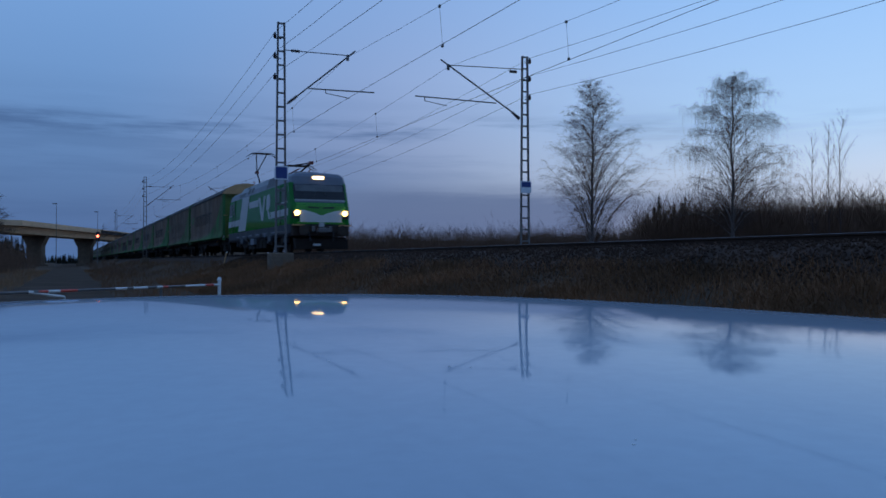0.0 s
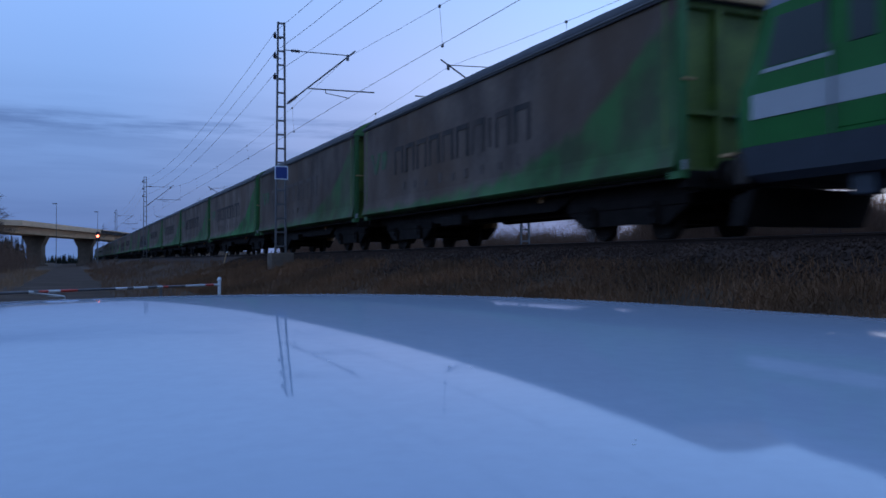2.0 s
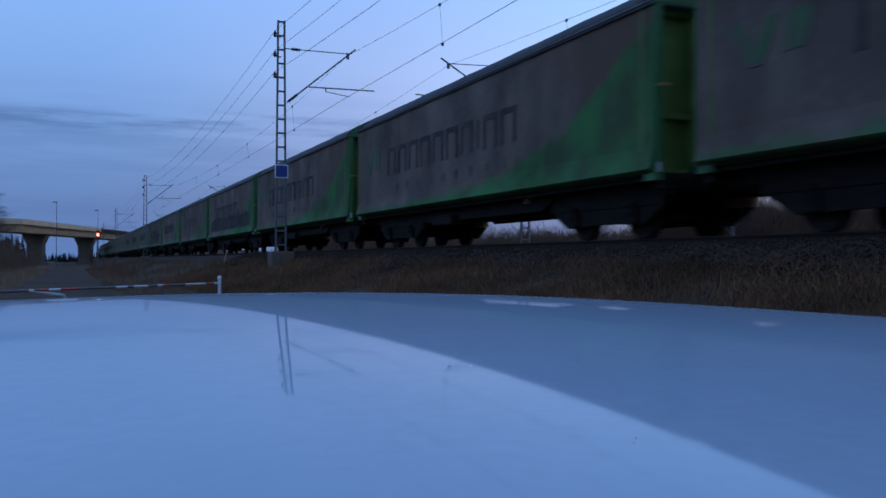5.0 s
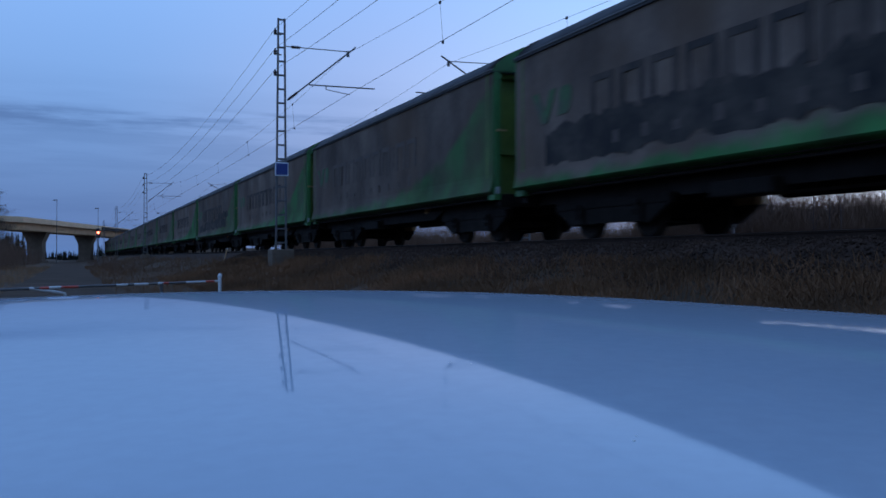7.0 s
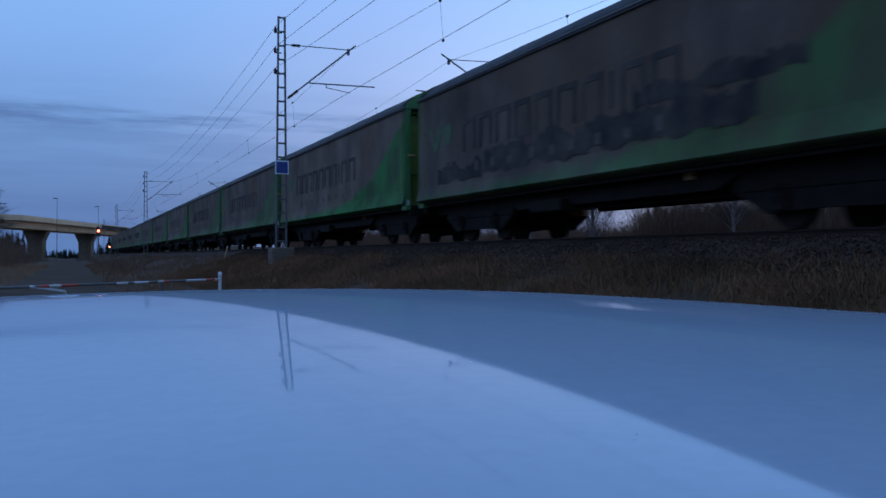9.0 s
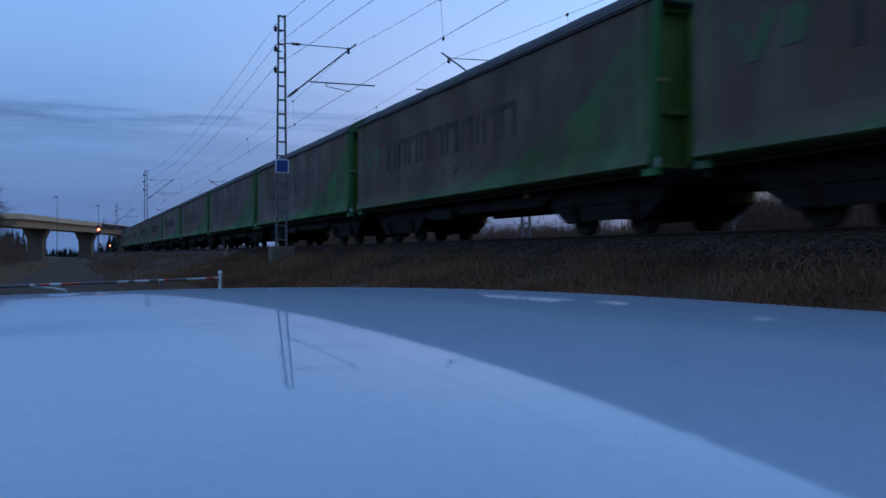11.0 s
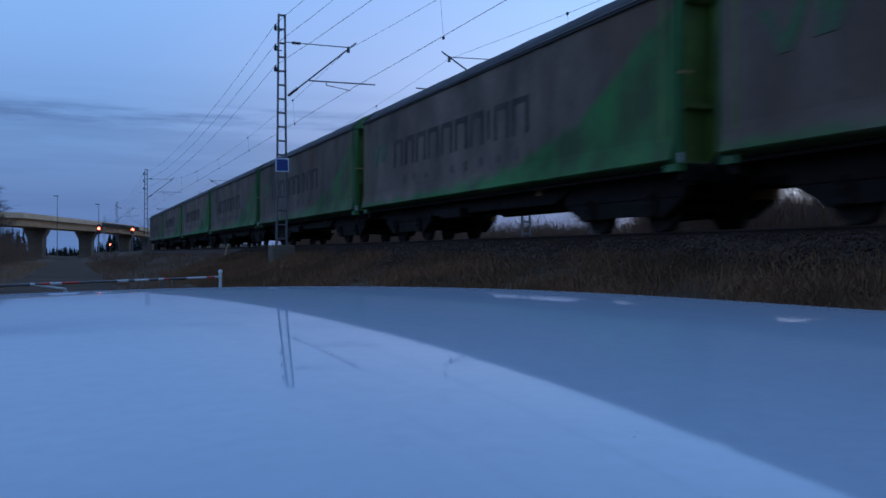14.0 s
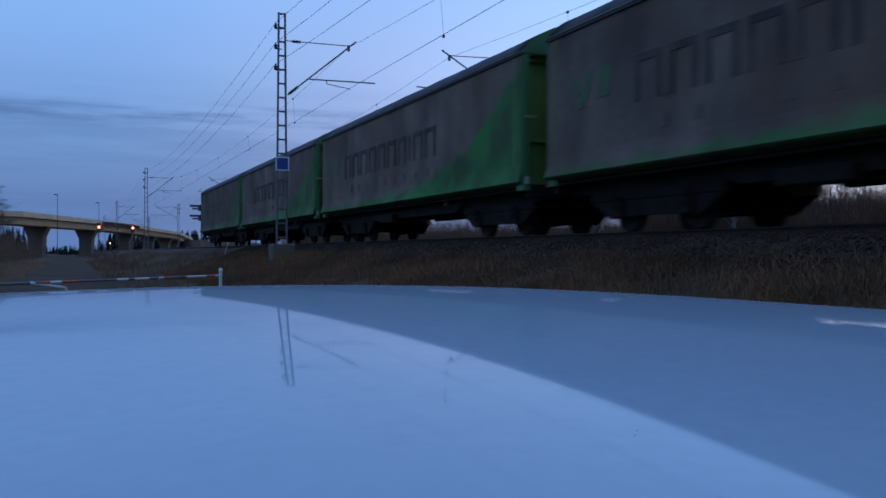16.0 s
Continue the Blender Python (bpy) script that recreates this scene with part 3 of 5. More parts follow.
# ---- road bridge in the distance ----
def build_bridge():
    b = holder("road_bridge", pose(0, 0, 0), "pale concrete road bridge over the railway on thick piers", "bridge")
    line = [(-150, 135, 9.8), (-70, 184, 10.2), (-15, 224, 10.4), (12, 318, 10.8), (40, 417, 10.0), (52, 470, 8.2), (62, 540, 5.0)]
    pts = []
    for (x0, y0, z0), (x1, y1, z1) in zip(line, line[1:]):
        for k in range(6):
            f = k / 6
            pts.append(Vector((x0 + (x1 - x0) * f, y0 + (y1 - y0) * f, z0 + (z1 - z0) * f)))
    pts.append(Vector(line[-1]))

    def sweep(prof, y0=-1e4, y1=1e4):
        bm = bmesh.new()
        rows = []
        for i, p in enumerate(pts):
            if not y0 < p.y < y1:
                continue
            d = (pts[min(i + 1, len(pts) - 1)] - pts[max(i - 1, 0)])
            side = Vector((d.y, -d.x, 0)).normalized()
            rows.append([bm.verts.new(p + side * a + Vector((0, 0, c))) for a, c in prof])
        n = len(prof)
        for A, B in zip(rows, rows[1:]):
            for k in range(n):
                bm.faces.new((A[k], A[(k + 1) % n], B[(k + 1) % n], B[k]))
        bm.faces.new(rows[0])
        bm.faces.new(rows[-1][::-1])
        bmesh.ops.recalc_face_normals(bm, faces=bm.faces)
        return bm
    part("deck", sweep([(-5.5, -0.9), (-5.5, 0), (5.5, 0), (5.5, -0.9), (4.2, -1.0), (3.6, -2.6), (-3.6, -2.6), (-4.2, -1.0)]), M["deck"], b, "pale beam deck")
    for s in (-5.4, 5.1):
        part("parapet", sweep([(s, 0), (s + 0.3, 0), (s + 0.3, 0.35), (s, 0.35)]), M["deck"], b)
    for y in (184, 247, 290, 337, 376, 410, 436):
        p = Vector([float(np.interp(y, [v.y for v in pts], [v[k] for v in pts])) for k in range(3)])
        bm = bmesh.new()
        z1, z0 = p.z - 2.5, -0.2
        outline = [(-1.9, z0), (1.9, z0), (2.1, z1 - 2.6), (3.5, z1), (-3.5, z1), (-2.1, z1 - 2.6)]
        prism(bm, outline, -0.9, 0.9)
        pier = part("pier", bm, M["concrete"], b, "flared concrete pier")
        pier.matrix_basis = pose(p.x, p.y, 0, 0, 0, 60)
        part("pier_footing", box(bmesh.new(), -1.3, 1.3, -2.5, 2.5, -0.3, 0.75, 0.08), M["footing"], pier, "pale footing")
    part("girder_cover", sweep([(5.52, -0.95), (5.75, -0.95), (5.75, 0.05), (5.52, 0.05)], 284, 345), M["gear"], b, "dark steel cover along the deck edge")
    # rail along the deck edge
    part("railing", sweep([(-5.3, 0.95), (-5.22, 0.95), (-5.22, 1.05), (-5.3, 1.05)]), M["steel"], b)
    return b


build_bridge()


def build_lamp_post(x, y, z, h):
    p = holder("street_lamp", pose(x, y, z), "thin grey lamp post standing at the bridge", "street lamp", "lamp posts at the bridge")
    part("pole", rod(bmesh.new(), (0, 0, 0), (0, 0, h), 0.09, 0.05, 8), M["steel"], p)
    part("lamp_head", box(bmesh.new(), -0.9, 0.2, -0.2, 0.2, h, h + 0.22, 0.05), M["steel"], p)


build_lamp_post(-3.5, 238, 0, 15.6)
build_lamp_post(6.7, 262, 0, 15.0)


def build_signal(x, y, z, mat, label):
    s = holder("railway_signal", pose(x, y, bank(x, y)), label, "signal", "railway signals")
    part("post", rod(bmesh.new(), (0, 0, 0), (0, 0, z - bank(x, y)), 0.12, 0.12, 8), M["steel"], s)
    zz = z - bank(x, y)
    part("signal_head", box(bmesh.new(), -0.4, 0.4, -0.1, 0.25, zz - 1.2, zz + 0.9, 0.08), M["black"], s)
    part("lens", lathe(bmesh.new(), (0, -0.3, zz), (0, 1, 0), [(0.1, 0), (0.27, 0.02), (0.27, 0.2)], 14), mat, s, "lit red lens")
    return s


build_signal(5.22, 204, 6.85, M["signal"], "railway signal with a lit red lens below the bridge")
build_signal(13.65, 228.9, 7.36, M["signal"], "railway signal with a lit red lens between the tracks")
build_signal(13.64, 370, 4.85, M["signal"], "distant railway signal with a small red lens")


def build_hooded_signal():
    z0 = bank(20.4, 155)
    g = holder("railway_signal", pose(20.4, 155, z0), "dark two-headed railway signal with long hoods beyond the tracks", "signal", "railway signals")
    part("post", rod(bmesh.new(), (0, 0, 0), (0, 0, 8.4), 0.12, 0.12, 8), M["steel"], g)
    for z in (7.9, 6.2):
        h = part("signal_head", box(bmesh.new(), -0.5, 0.1, -0.2, 0.2, z - 0.55, z + 0.5, 0.06), M["black"], g)
        part("hood", prism(bmesh.new(), [(-0.45, z + 0.46), (0.45, z + 0.46), (0.35, z + 0.12), (-0.35, z + 0.12)], -1.9, -0.4), M["steel"], h)
        part("lower_hood", prism(bmesh.new(), [(-0.35, z - 0.05), (0.35, z - 0.05), (0.3, z - 0.32), (-0.3, z - 0.32)], -1.5, -0.4), M["steel"], h)


build_hooded_signal()


def build_ramp():
    """The grassy earth ramp on which the bridge road comes down."""
    bm = bmesh.new()
    ridge = [(46, 452, 7.6), (60, 455, 7.2), (80, 452, 6.2), (110, 446, 4.6), (150, 440, 2.0), (190, 436, 0.7)]
    rows = []
    for x, y, z in ridge:
        rows.append([bm.verts.new((x + 2 * noise.noise((x, k, 0)), y + q, max(0.5, z * h) + 0.3 * noise.noise((x * 0.3, q, 1)))) for k, (q, h) in enumerate(((-26, 0), (-14, 0.5), (-5, 1), (5, 1), (14, 0.5), (26, 0)))])
    for a, b in zip(rows, rows[1:]):
        for k in range(5):
            bm.faces.new((a[k], a[k + 1], b[k + 1], b[k]))
    bm.faces.new(rows[0][::-1])
    thing("earth_ramp", bm, M["grass"], "grassy earth ramp at the end of the bridge", "embankment", kind="structure", smooth=True)


build_ramp()


# ---- boom barrier beside the road ----
def build_boom():
    g = holder("boom_barrier", pose(0, 0, 0), "red and white striped boom barrier resting on a white post", "barrier")
    a, b = Vector((-1.9, 15.7, 1.0)), Vector((3.2, 21.2, 0.98))
    cuts = [(0, "steel"), (0.235, "white"), (0.25, "steel"), (0.266, "red"), (0.296, "white"), (0.334, "red"), (0.392, "steel"), (0.53, "white"), (0.575, "steel"), (0.60, "white"), (0.66, "steel"),
            (0.70, "white"), (0.725, "red"), (0.75, "steel"), (0.83, "white"), (0.93, "red"), (0.975, "white"), (1.0, "")]
    for (f0, mat), (f1, _) in zip(cuts, cuts[1:]):
        part("boom_band", rod(bmesh.new(), a.lerp(b, f0), a.lerp(b, f1), 0.026, 0.026, 10), M[mat], g)
    part("rest_post", rod(bmesh.new(), (3.24, 21.25, bank(3.24, 21.25) - 0.1), (3.24, 21.25, 1.06), 0.04, 0.04, 12), M["white"], g, "white rest post")
    part("post_cap", lathe(bmesh.new(), (3.24, 21.25, 1.06), (0, 0, 1), [(0.042, 0), (0.055, 0.03), (0.04, 0.08), (0.01, 0.1)], 12), M["white"], g)
    part("support_leg", rod(bmesh.new(), a.lerp(b, 0.72), a.lerp(b, 0.72) + Vector((0.02, 0.02, -1.0)), 0.03), M["steel"], g)
    part("brace", rod(rod(bmesh.new(), a.lerp(b, 0.24), a.lerp(b, 0.24) + Vector((0.55, 0.65, -0.12)), 0.03), a.lerp(b, 0.24) + Vector((0.55, 0.65, -0.12)), a.lerp(b, 0.24) + Vector((0.75, 0.9, -0.95)), 0.03), M["white"], g, "white slanted brace")
    part("pivot_post", box(bmesh.new(), a.x - 0.15, a.x + 0.1, a.y - 0.15, a.y + 0.1, 0, 1.1, 0.02), M["steel"], g)


build_boom()


def build_stake():
    g = holder("marker_stake", pose(8.1, 51.7, bank(8.1, 51.7) - 0.1, 0, 14, 0), "thin pale leaning marker stake on the bank", "stake")
    part("stake_rod", rod(bmesh.new(), (0, 0, 0), (0, 0, 0.8), 0.035, 0.035, 8), M["gable"], g)
    part("stake_cap", rod(bmesh.new(), (0, 0, 0.8), (0, 0, 0.86), 0.045, 0.03, 8), M["white"], g)


build_stake()


# ---- trees ----
def limb(vs, fs, pts, r0, r1, n=5):
    """A tapered tube through points, written into plain lists."""
    base = len(vs)
    for i, p in enumerate(pts):
        d = (pts[min(i + 1, len(pts) - 1)] - pts[max(i - 1, 0)])
        d = d.normalized() if d.length > 1e-6 else Vector((0, 0, 1))
        s = d.orthogonal().normalized()
        t = d.cross(s)
        r = r0 + (r1 - r0) * i / (len(pts) - 1)
        vs += [p + (s * math.cos(k * math.tau / n) + t * math.sin(k * math.tau / n)) * r for k in range(n)]
    for i in range(len(pts) - 1):
        for k in range(n):
            a, b = base + i * n + k, base + i * n + (k + 1) % n
            fs.append((a, b, b + n, a + n))


def listed(name, vs, fs, mat, parent):
    me = bpy.data.meshes.new(name)
    me.from_pydata(vs, [], fs)
    me.materials.append(mat)
    for p in me.polygons:
        p.use_smooth = True
    ob = new(name, me)
    ob.parent = parent
    return ob


def build_birch(x, y, z, height, spread, seed, label, droop=1.0, limbs=46, low=0.14, shape=None, girth=0.0125, climb=1.0):
    rng = random.Random(seed)
    t = holder("birch_tree", pose(x, y, z), label, "tree", "bare birches")
    V, F, v2, f2 = [], [], [], []
    trunk = [Vector((0.09 * noise.noise((k * 0.4, seed, 0)) * k * 0.3, 0.09 * noise.noise((k * 0.4, seed, 7)) * k * 0.3, height * k / 14)) for k in range(15)]
    limb(V, F, trunk, height * girth, height * 0.0012, 8)
    for i in range(limbs):
        f = low + (0.97 - low) * ((i + rng.random()) / limbs) ** 1.2
        p = trunk[min(13, int(f * 14))].lerp(trunk[min(14, int(f * 14) + 1)], f * 14 - int(f * 14))
        a = i * 2.4 + rng.uniform(-0.5, 0.5)
        reach = spread * (shape(f) if shape else (1 - f) ** 0.85 * (0.7 + 0.3 * min(1, (f - low) / 0.1))) * rng.uniform(0.75, 1.1)
        rise = rng.uniform(0.85, 1.5) * climb
        out = Vector((math.cos(a), math.sin(a), 0))
        pts, q, up = [p], p.copy(), rise
        steps = 7
        for k in range(steps):
            q = q + (out * 1.0 + Vector((rng.uniform(-0.25, 0.25), rng.uniform(-0.25, 0.25), up))).normalized() * (reach * 1.25 / steps)
            up -= (0.12 + 0.05 * k) * droop
            pts.append(q.copy())
        thick = 0.0012 if climb > 2 else 0.0028
        limb(V, F, pts, thick * height * (1 - f) ** 0.6 + 0.006, 0.005, 5)
        if droop > 1:                        # long strands that hang from the outer boughs
            for _ in range(24):
                o = pts[rng.randint(2, steps - 1)].lerp(pts[steps], rng.random()) + Vector((rng.uniform(-0.5, 0.5), rng.uniform(-0.5, 0.5), 0.05))
                h = rng.uniform(0.7, 2.2)
                limb(v2, f2, [o, o + Vector((rng.uniform(-0.12, 0.12), rng.uniform(-0.12, 0.12), -h * 0.5)), o + Vector((rng.uniform(-0.2, 0.2), rng.uniform(-0.2, 0.2), -h))], 0.005, 0.0025, 3)
        for k in range(1, steps + 1):
            for _ in range(1 if climb > 2 else 4 if reach > 1 else 2):
                b = rng.uniform(0, 6.28)
                side = (Vector((math.cos(b), math.sin(b), 0)) + out * 0.8)
                ln = reach * rng.uniform(0.22, 0.42) + 0.25
                s0 = pts[k - 1].lerp(pts[k], rng.random())
                s1 = s0 + side.normalized() * ln * 0.5 + Vector((0, 0, ln * (rng.uniform(0.0, 0.4) if climb < 2 else rng.uniform(0.7, 1.3))))
                s2 = s1 + side.normalized() * ln * 0.4 + Vector((0, 0, -ln * rng.uniform(0.0, 0.3) * droop if climb < 2 else ln * 0.5))
                limb(v2, f2, [s0, s1, s2], 0.005 if climb > 2 else 0.008, 0.004, 3)
                for _ in range(2 if climb > 2 else 7 if reach > 1.3 else 3):
                    c = rng.uniform(0, 6.28)
                    o = s0.lerp(s1, rng.random()) if rng.random() < 0.4 else s1.lerp(s2, rng.random())
                    d = Vector((math.cos(c) * 0.5, math.sin(c) * 0.5, rng.uniform(-0.5, 0.7)))
                    l = rng.uniform(0.3, 0.75) * (1 if reach > 1.3 else 0.6)
                    e1 = o + d * l * 0.6
                    e2 = e1 + Vector((d.x * 0.25, d.y * 0.25, -rng.uniform(0.3, 1.1) * droop)) * l
                    limb(v2, f2, [o, e1, e2], 0.004, 0.002, 3)
    listed("trunk", V, F, M["twig"] if climb > 2 else M["bark"], t)
    listed("crown", v2, f2, M["twig"], t)
    return t


def cone(f):
    return (1 - f) ** 0.6 * (1.12 - 0.3 * f)


def weep(f):
    return float(np.interp(f, [0.12, 0.22, 0.36, 0.55, 0.72, 0.86, 0.97], [0.62, 0.92, 1.0, 0.82, 0.62, 0.46, 0.22]))


def slim(f):
    return 0.35 + 0.65 * (1 - f) ** 0.8


build_birch(43.8, 68.3, 0.8, 17.2, 6.5, 3, "tall bare birch with a pale trunk beyond the tracks", 0.75, 84, 0.08, cone, 0.010, 1.45)
build_birch(52.1, 59.3, 0.8, 16.4, 6.0, 8, "broad bare weeping birch with hanging twigs beyond the tracks", 1.35, 56, 0.16, weep, 0.0115, 1.25)
build_birch(55.9, 54.2, 0.8, 10.6, 1.7, 12, "slender young bare birch", 0.1, 17, 0.2, slim, 0.0036, 2.4)
build_birch(57.1, 53.65, 0.8, 11.9, 1.5, 15, "slender young bare birch", 0.1, 15, 0.3, slim, 0.0036, 2.4)
build_birch(57.95, 53.3, 0.8, 12.3, 2.2, 19, "slender young bare birch", 0.1, 17, 0.26, slim, 0.0036, 2.4)
build_birch(-8.3, 109.5, 0.3, 10.0, 3.6, 23, "bare birch beside the road", 0.7, 46, 0.15)


def woods(name, spots, mat, label, category):
    """Conifers far off, joined: jagged drooping boughs in whorls about a stem."""
    rng = random.Random(31)
    vs, fs = [], []
    for x, y, z, h in spots:
        n = len(vs)
        limb(vs, fs, [Vector((x, y, z)), Vector((x, y, z + h))], h * 0.012, 0.02, 4)
        w = h * rng.uniform(0.17, 0.25)
        for k in range(16):
            f = 0.08 + 0.9 * k / 16
            r = w * (1 - f) ** 0.85 + 0.1
            for j in range(6):
                a = rng.uniform(0, 6.28)
                b = rng.uniform(0.25, 0.5)
                rr = r * rng.uniform(0.7, 1.25)
                n = len(vs)
                vs += [Vector((x, y, z + h * f + h * 0.06)), Vector((x + math.cos(a - b) * rr * 0.8, y + math.sin(a - b) * rr * 0.8, z + h * f - rr * 0.25)),
                       Vector((x + math.cos(a) * rr, y + math.sin(a) * rr, z + h * f - rr * 0.5)), Vector((x + math.cos(a + b) * rr * 0.8, y + math.sin(a + b) * rr * 0.8, z + h * f - rr * 0.25))]
                fs += [(n, n + 1, n + 2), (n, n + 2, n + 3)]
    me = bpy.data.meshes.new(name)
    me.from_pydata(vs, [], fs)
    me.materials.append(mat)
    return tagged(new(name, me), label, category, kind="stuff")


def toward(deg, dist):
    """A place at a bearing from the railway's direction, at a distance."""
    return dist * math.sin(radians(deg)), dist * math.cos(radians(deg))


def conifer_spots():
    rng = random.Random(41)
    out = []
    for _ in range(340):                     # the stand behind the birches
        b = rng.uniform(35.2, 60)
        d = rng.uniform(165, 215)
        out.append((*toward(b, d), 0.4, min(13.0 if b < 38.5 else 10.8, 4.5 + (b - 35.2) * 5.5) * rng.uniform(0.72, 1.08) * d / 175))
    for _ in range(1500):                    # the far wood along the horizon
        b = rng.uniform(15.0, 66)
        d = rng.uniform(360, 520)
        out.append((*toward(b, d), 0.4, rng.uniform(9, 13.5) * d / 420 * (1.3 if b > 36 else 1.1 if b > 28 else 0.92)))
    for _ in range(420):
        b = rng.uniform(-30, 16)
        d = rng.uniform(560, 760)
        out.append((*toward(b, d), 0.2, rng.uniform(2.5, 5) if -2.4 < b < 1 else rng.uniform(6, 12)))
    for _ in range(150):                     # the wood behind the far end of the bridge
        b = rng.uniform(2.0, 8.5)
        d = rng.uniform(480, 560)
        out.append((*toward(b, d), 0.2, rng.uniform(9, 13.5)))
    for _ in range(70):                      # low bushes seen under the bridge
        b = rng.uniform(-2.6, 1.4)
        d = rng.uniform(420, 480)
        out.append((*toward(b, d), 0.2, rng.uniform(2.6, 4.6)))
    for _ in range(110):                     # trees past the road, behind the first pier
        b = rng.uniform(-14, -2.6)
        d = rng.uniform(300, 380)
        out.append((*toward(b, d), 0.2, rng.uniform(7, 11)))
    for _ in range(900):                     # wood on the other sides
        b = rng.uniform(66, 330)
        d = rng.uniform(300, 420)
        out.append((*toward(b, d), 0.0, rng.uniform(12, 18)))
    return out


def thicket(name, spots, label):
    """Bare bushes, joined: many thin upright stems with side twigs."""
    rng = random.Random(51)
    vs, fs = [], []
    for x, y, z, h, stems in spots:
        for _ in range(stems):
            a, lean = rng.uniform(0, 6.28), rng.uniform(0.05, 0.45)
            hh = h * rng.uniform(0.55, 1.1)
            o = Vector((x + rng.uniform(-0.5, 0.5) * h * 0.5, y + rng.uniform(-0.5, 0.5) * h * 0.5, z))
            d = Vector((math.cos(a) * lean, math.sin(a) * lean, 1))
            p1, p2 = o + d * hh * 0.5, o + d * hh + Vector((rng.uniform(-0.2, 0.2), rng.uniform(-0.2, 0.2), 0))
            limb(vs, fs, [o, p1, p2], 0.022, 0.006, 3)
            for _ in range(6):
                s = o.lerp(p2, rng.uniform(0.25, 1))
                b = rng.uniform(0, 6.28)
                l = hh * rng.uniform(0.12, 0.28)
                limb(vs, fs, [s, s + Vector((math.cos(b) * 0.7, math.sin(b) * 0.7, 0.8)) * l], 0.011, 0.004, 3)
    me = bpy.data.meshes.new(name)
    me.from_pydata(vs, [], fs)
    me.materials.append(M["scrub"])
    return tagged(new(name, me), label, "bushes", kind="stuff")


def bush_spots():
    rng = random.Random(61)
    out = []
    for _ in range(2100):                    # scrub behind the tracks at the brighter side
        b = rng.uniform(36, 60)
        d = rng.uniform(85, 125)
        out.append((*toward(b, d), 0.7, rng.uniform(4.6, 7.2) * (1 + 0.18 * noise.noise((b * 0.8, 0, 0))) * (0.9 if b < 38 else 1), 12))
    for _ in range(420):
        b = rng.uniform(17, 37)
        d = rng.uniform(150, 210)
        out.append((*toward(b, d), 0.7, rng.uniform(3.0, 6.0) + (1.6 if 22.5 < b < 26 else 0), 8))
    for _ in range(1500):                    # dense low scrub just beyond the tracks
        b = rng.uniform(13, 38)
        d = rng.uniform(95, 130)
        out.append((*toward(b, d), 0.6, rng.uniform(3.3, 4.7) * (1 + 0.2 * noise.noise((b * 0.9, 4, 0))), 8))
    for _ in range(260):                     # along the road
        out.append((rng.uniform(-18, -5.5), rng.uniform(32, 190), 0.3, rng.uniform(1.5, 4.2), 9))
    for _ in range(60):
        out.append((rng.uniform(2.5, 6.5), rng.uniform(60, 200), 0.2, rng.uniform(0.6, 1.6), 5))
    return out


woods("far_conifers", conifer_spots(), M["spruce"], "dark conifer wood along the horizon", "trees")
thicket("bare_scrub", bush_spots(), "bare brown scrub and saplings behind the tracks")


# ---- the white car under the camera ----
ROOF_SCALE = 0.59


def roof_height(r, d):
    """Crown of the roof panel, r along the car and d across it from the eye, below the eye."""
    r, d = r / ROOF_SCALE, d / ROOF_SCALE
    z = (-0.10982 + 0.03779 * r + 0.05409 * d - 0.02355 * r * r + 0.08071 * d * d - 0.06194 * r * d - 0.15456 * d ** 3 + 0.01025 * r * r * d + 0.00897 * r * d * d + 0.08779 * d ** 4 - 0.01804 * d ** 5 + 0.00234 * r ** 3 - 0.01551 * r * r * d * d + 0.00409 * r * d ** 3)
    return z * ROOF_SCALE


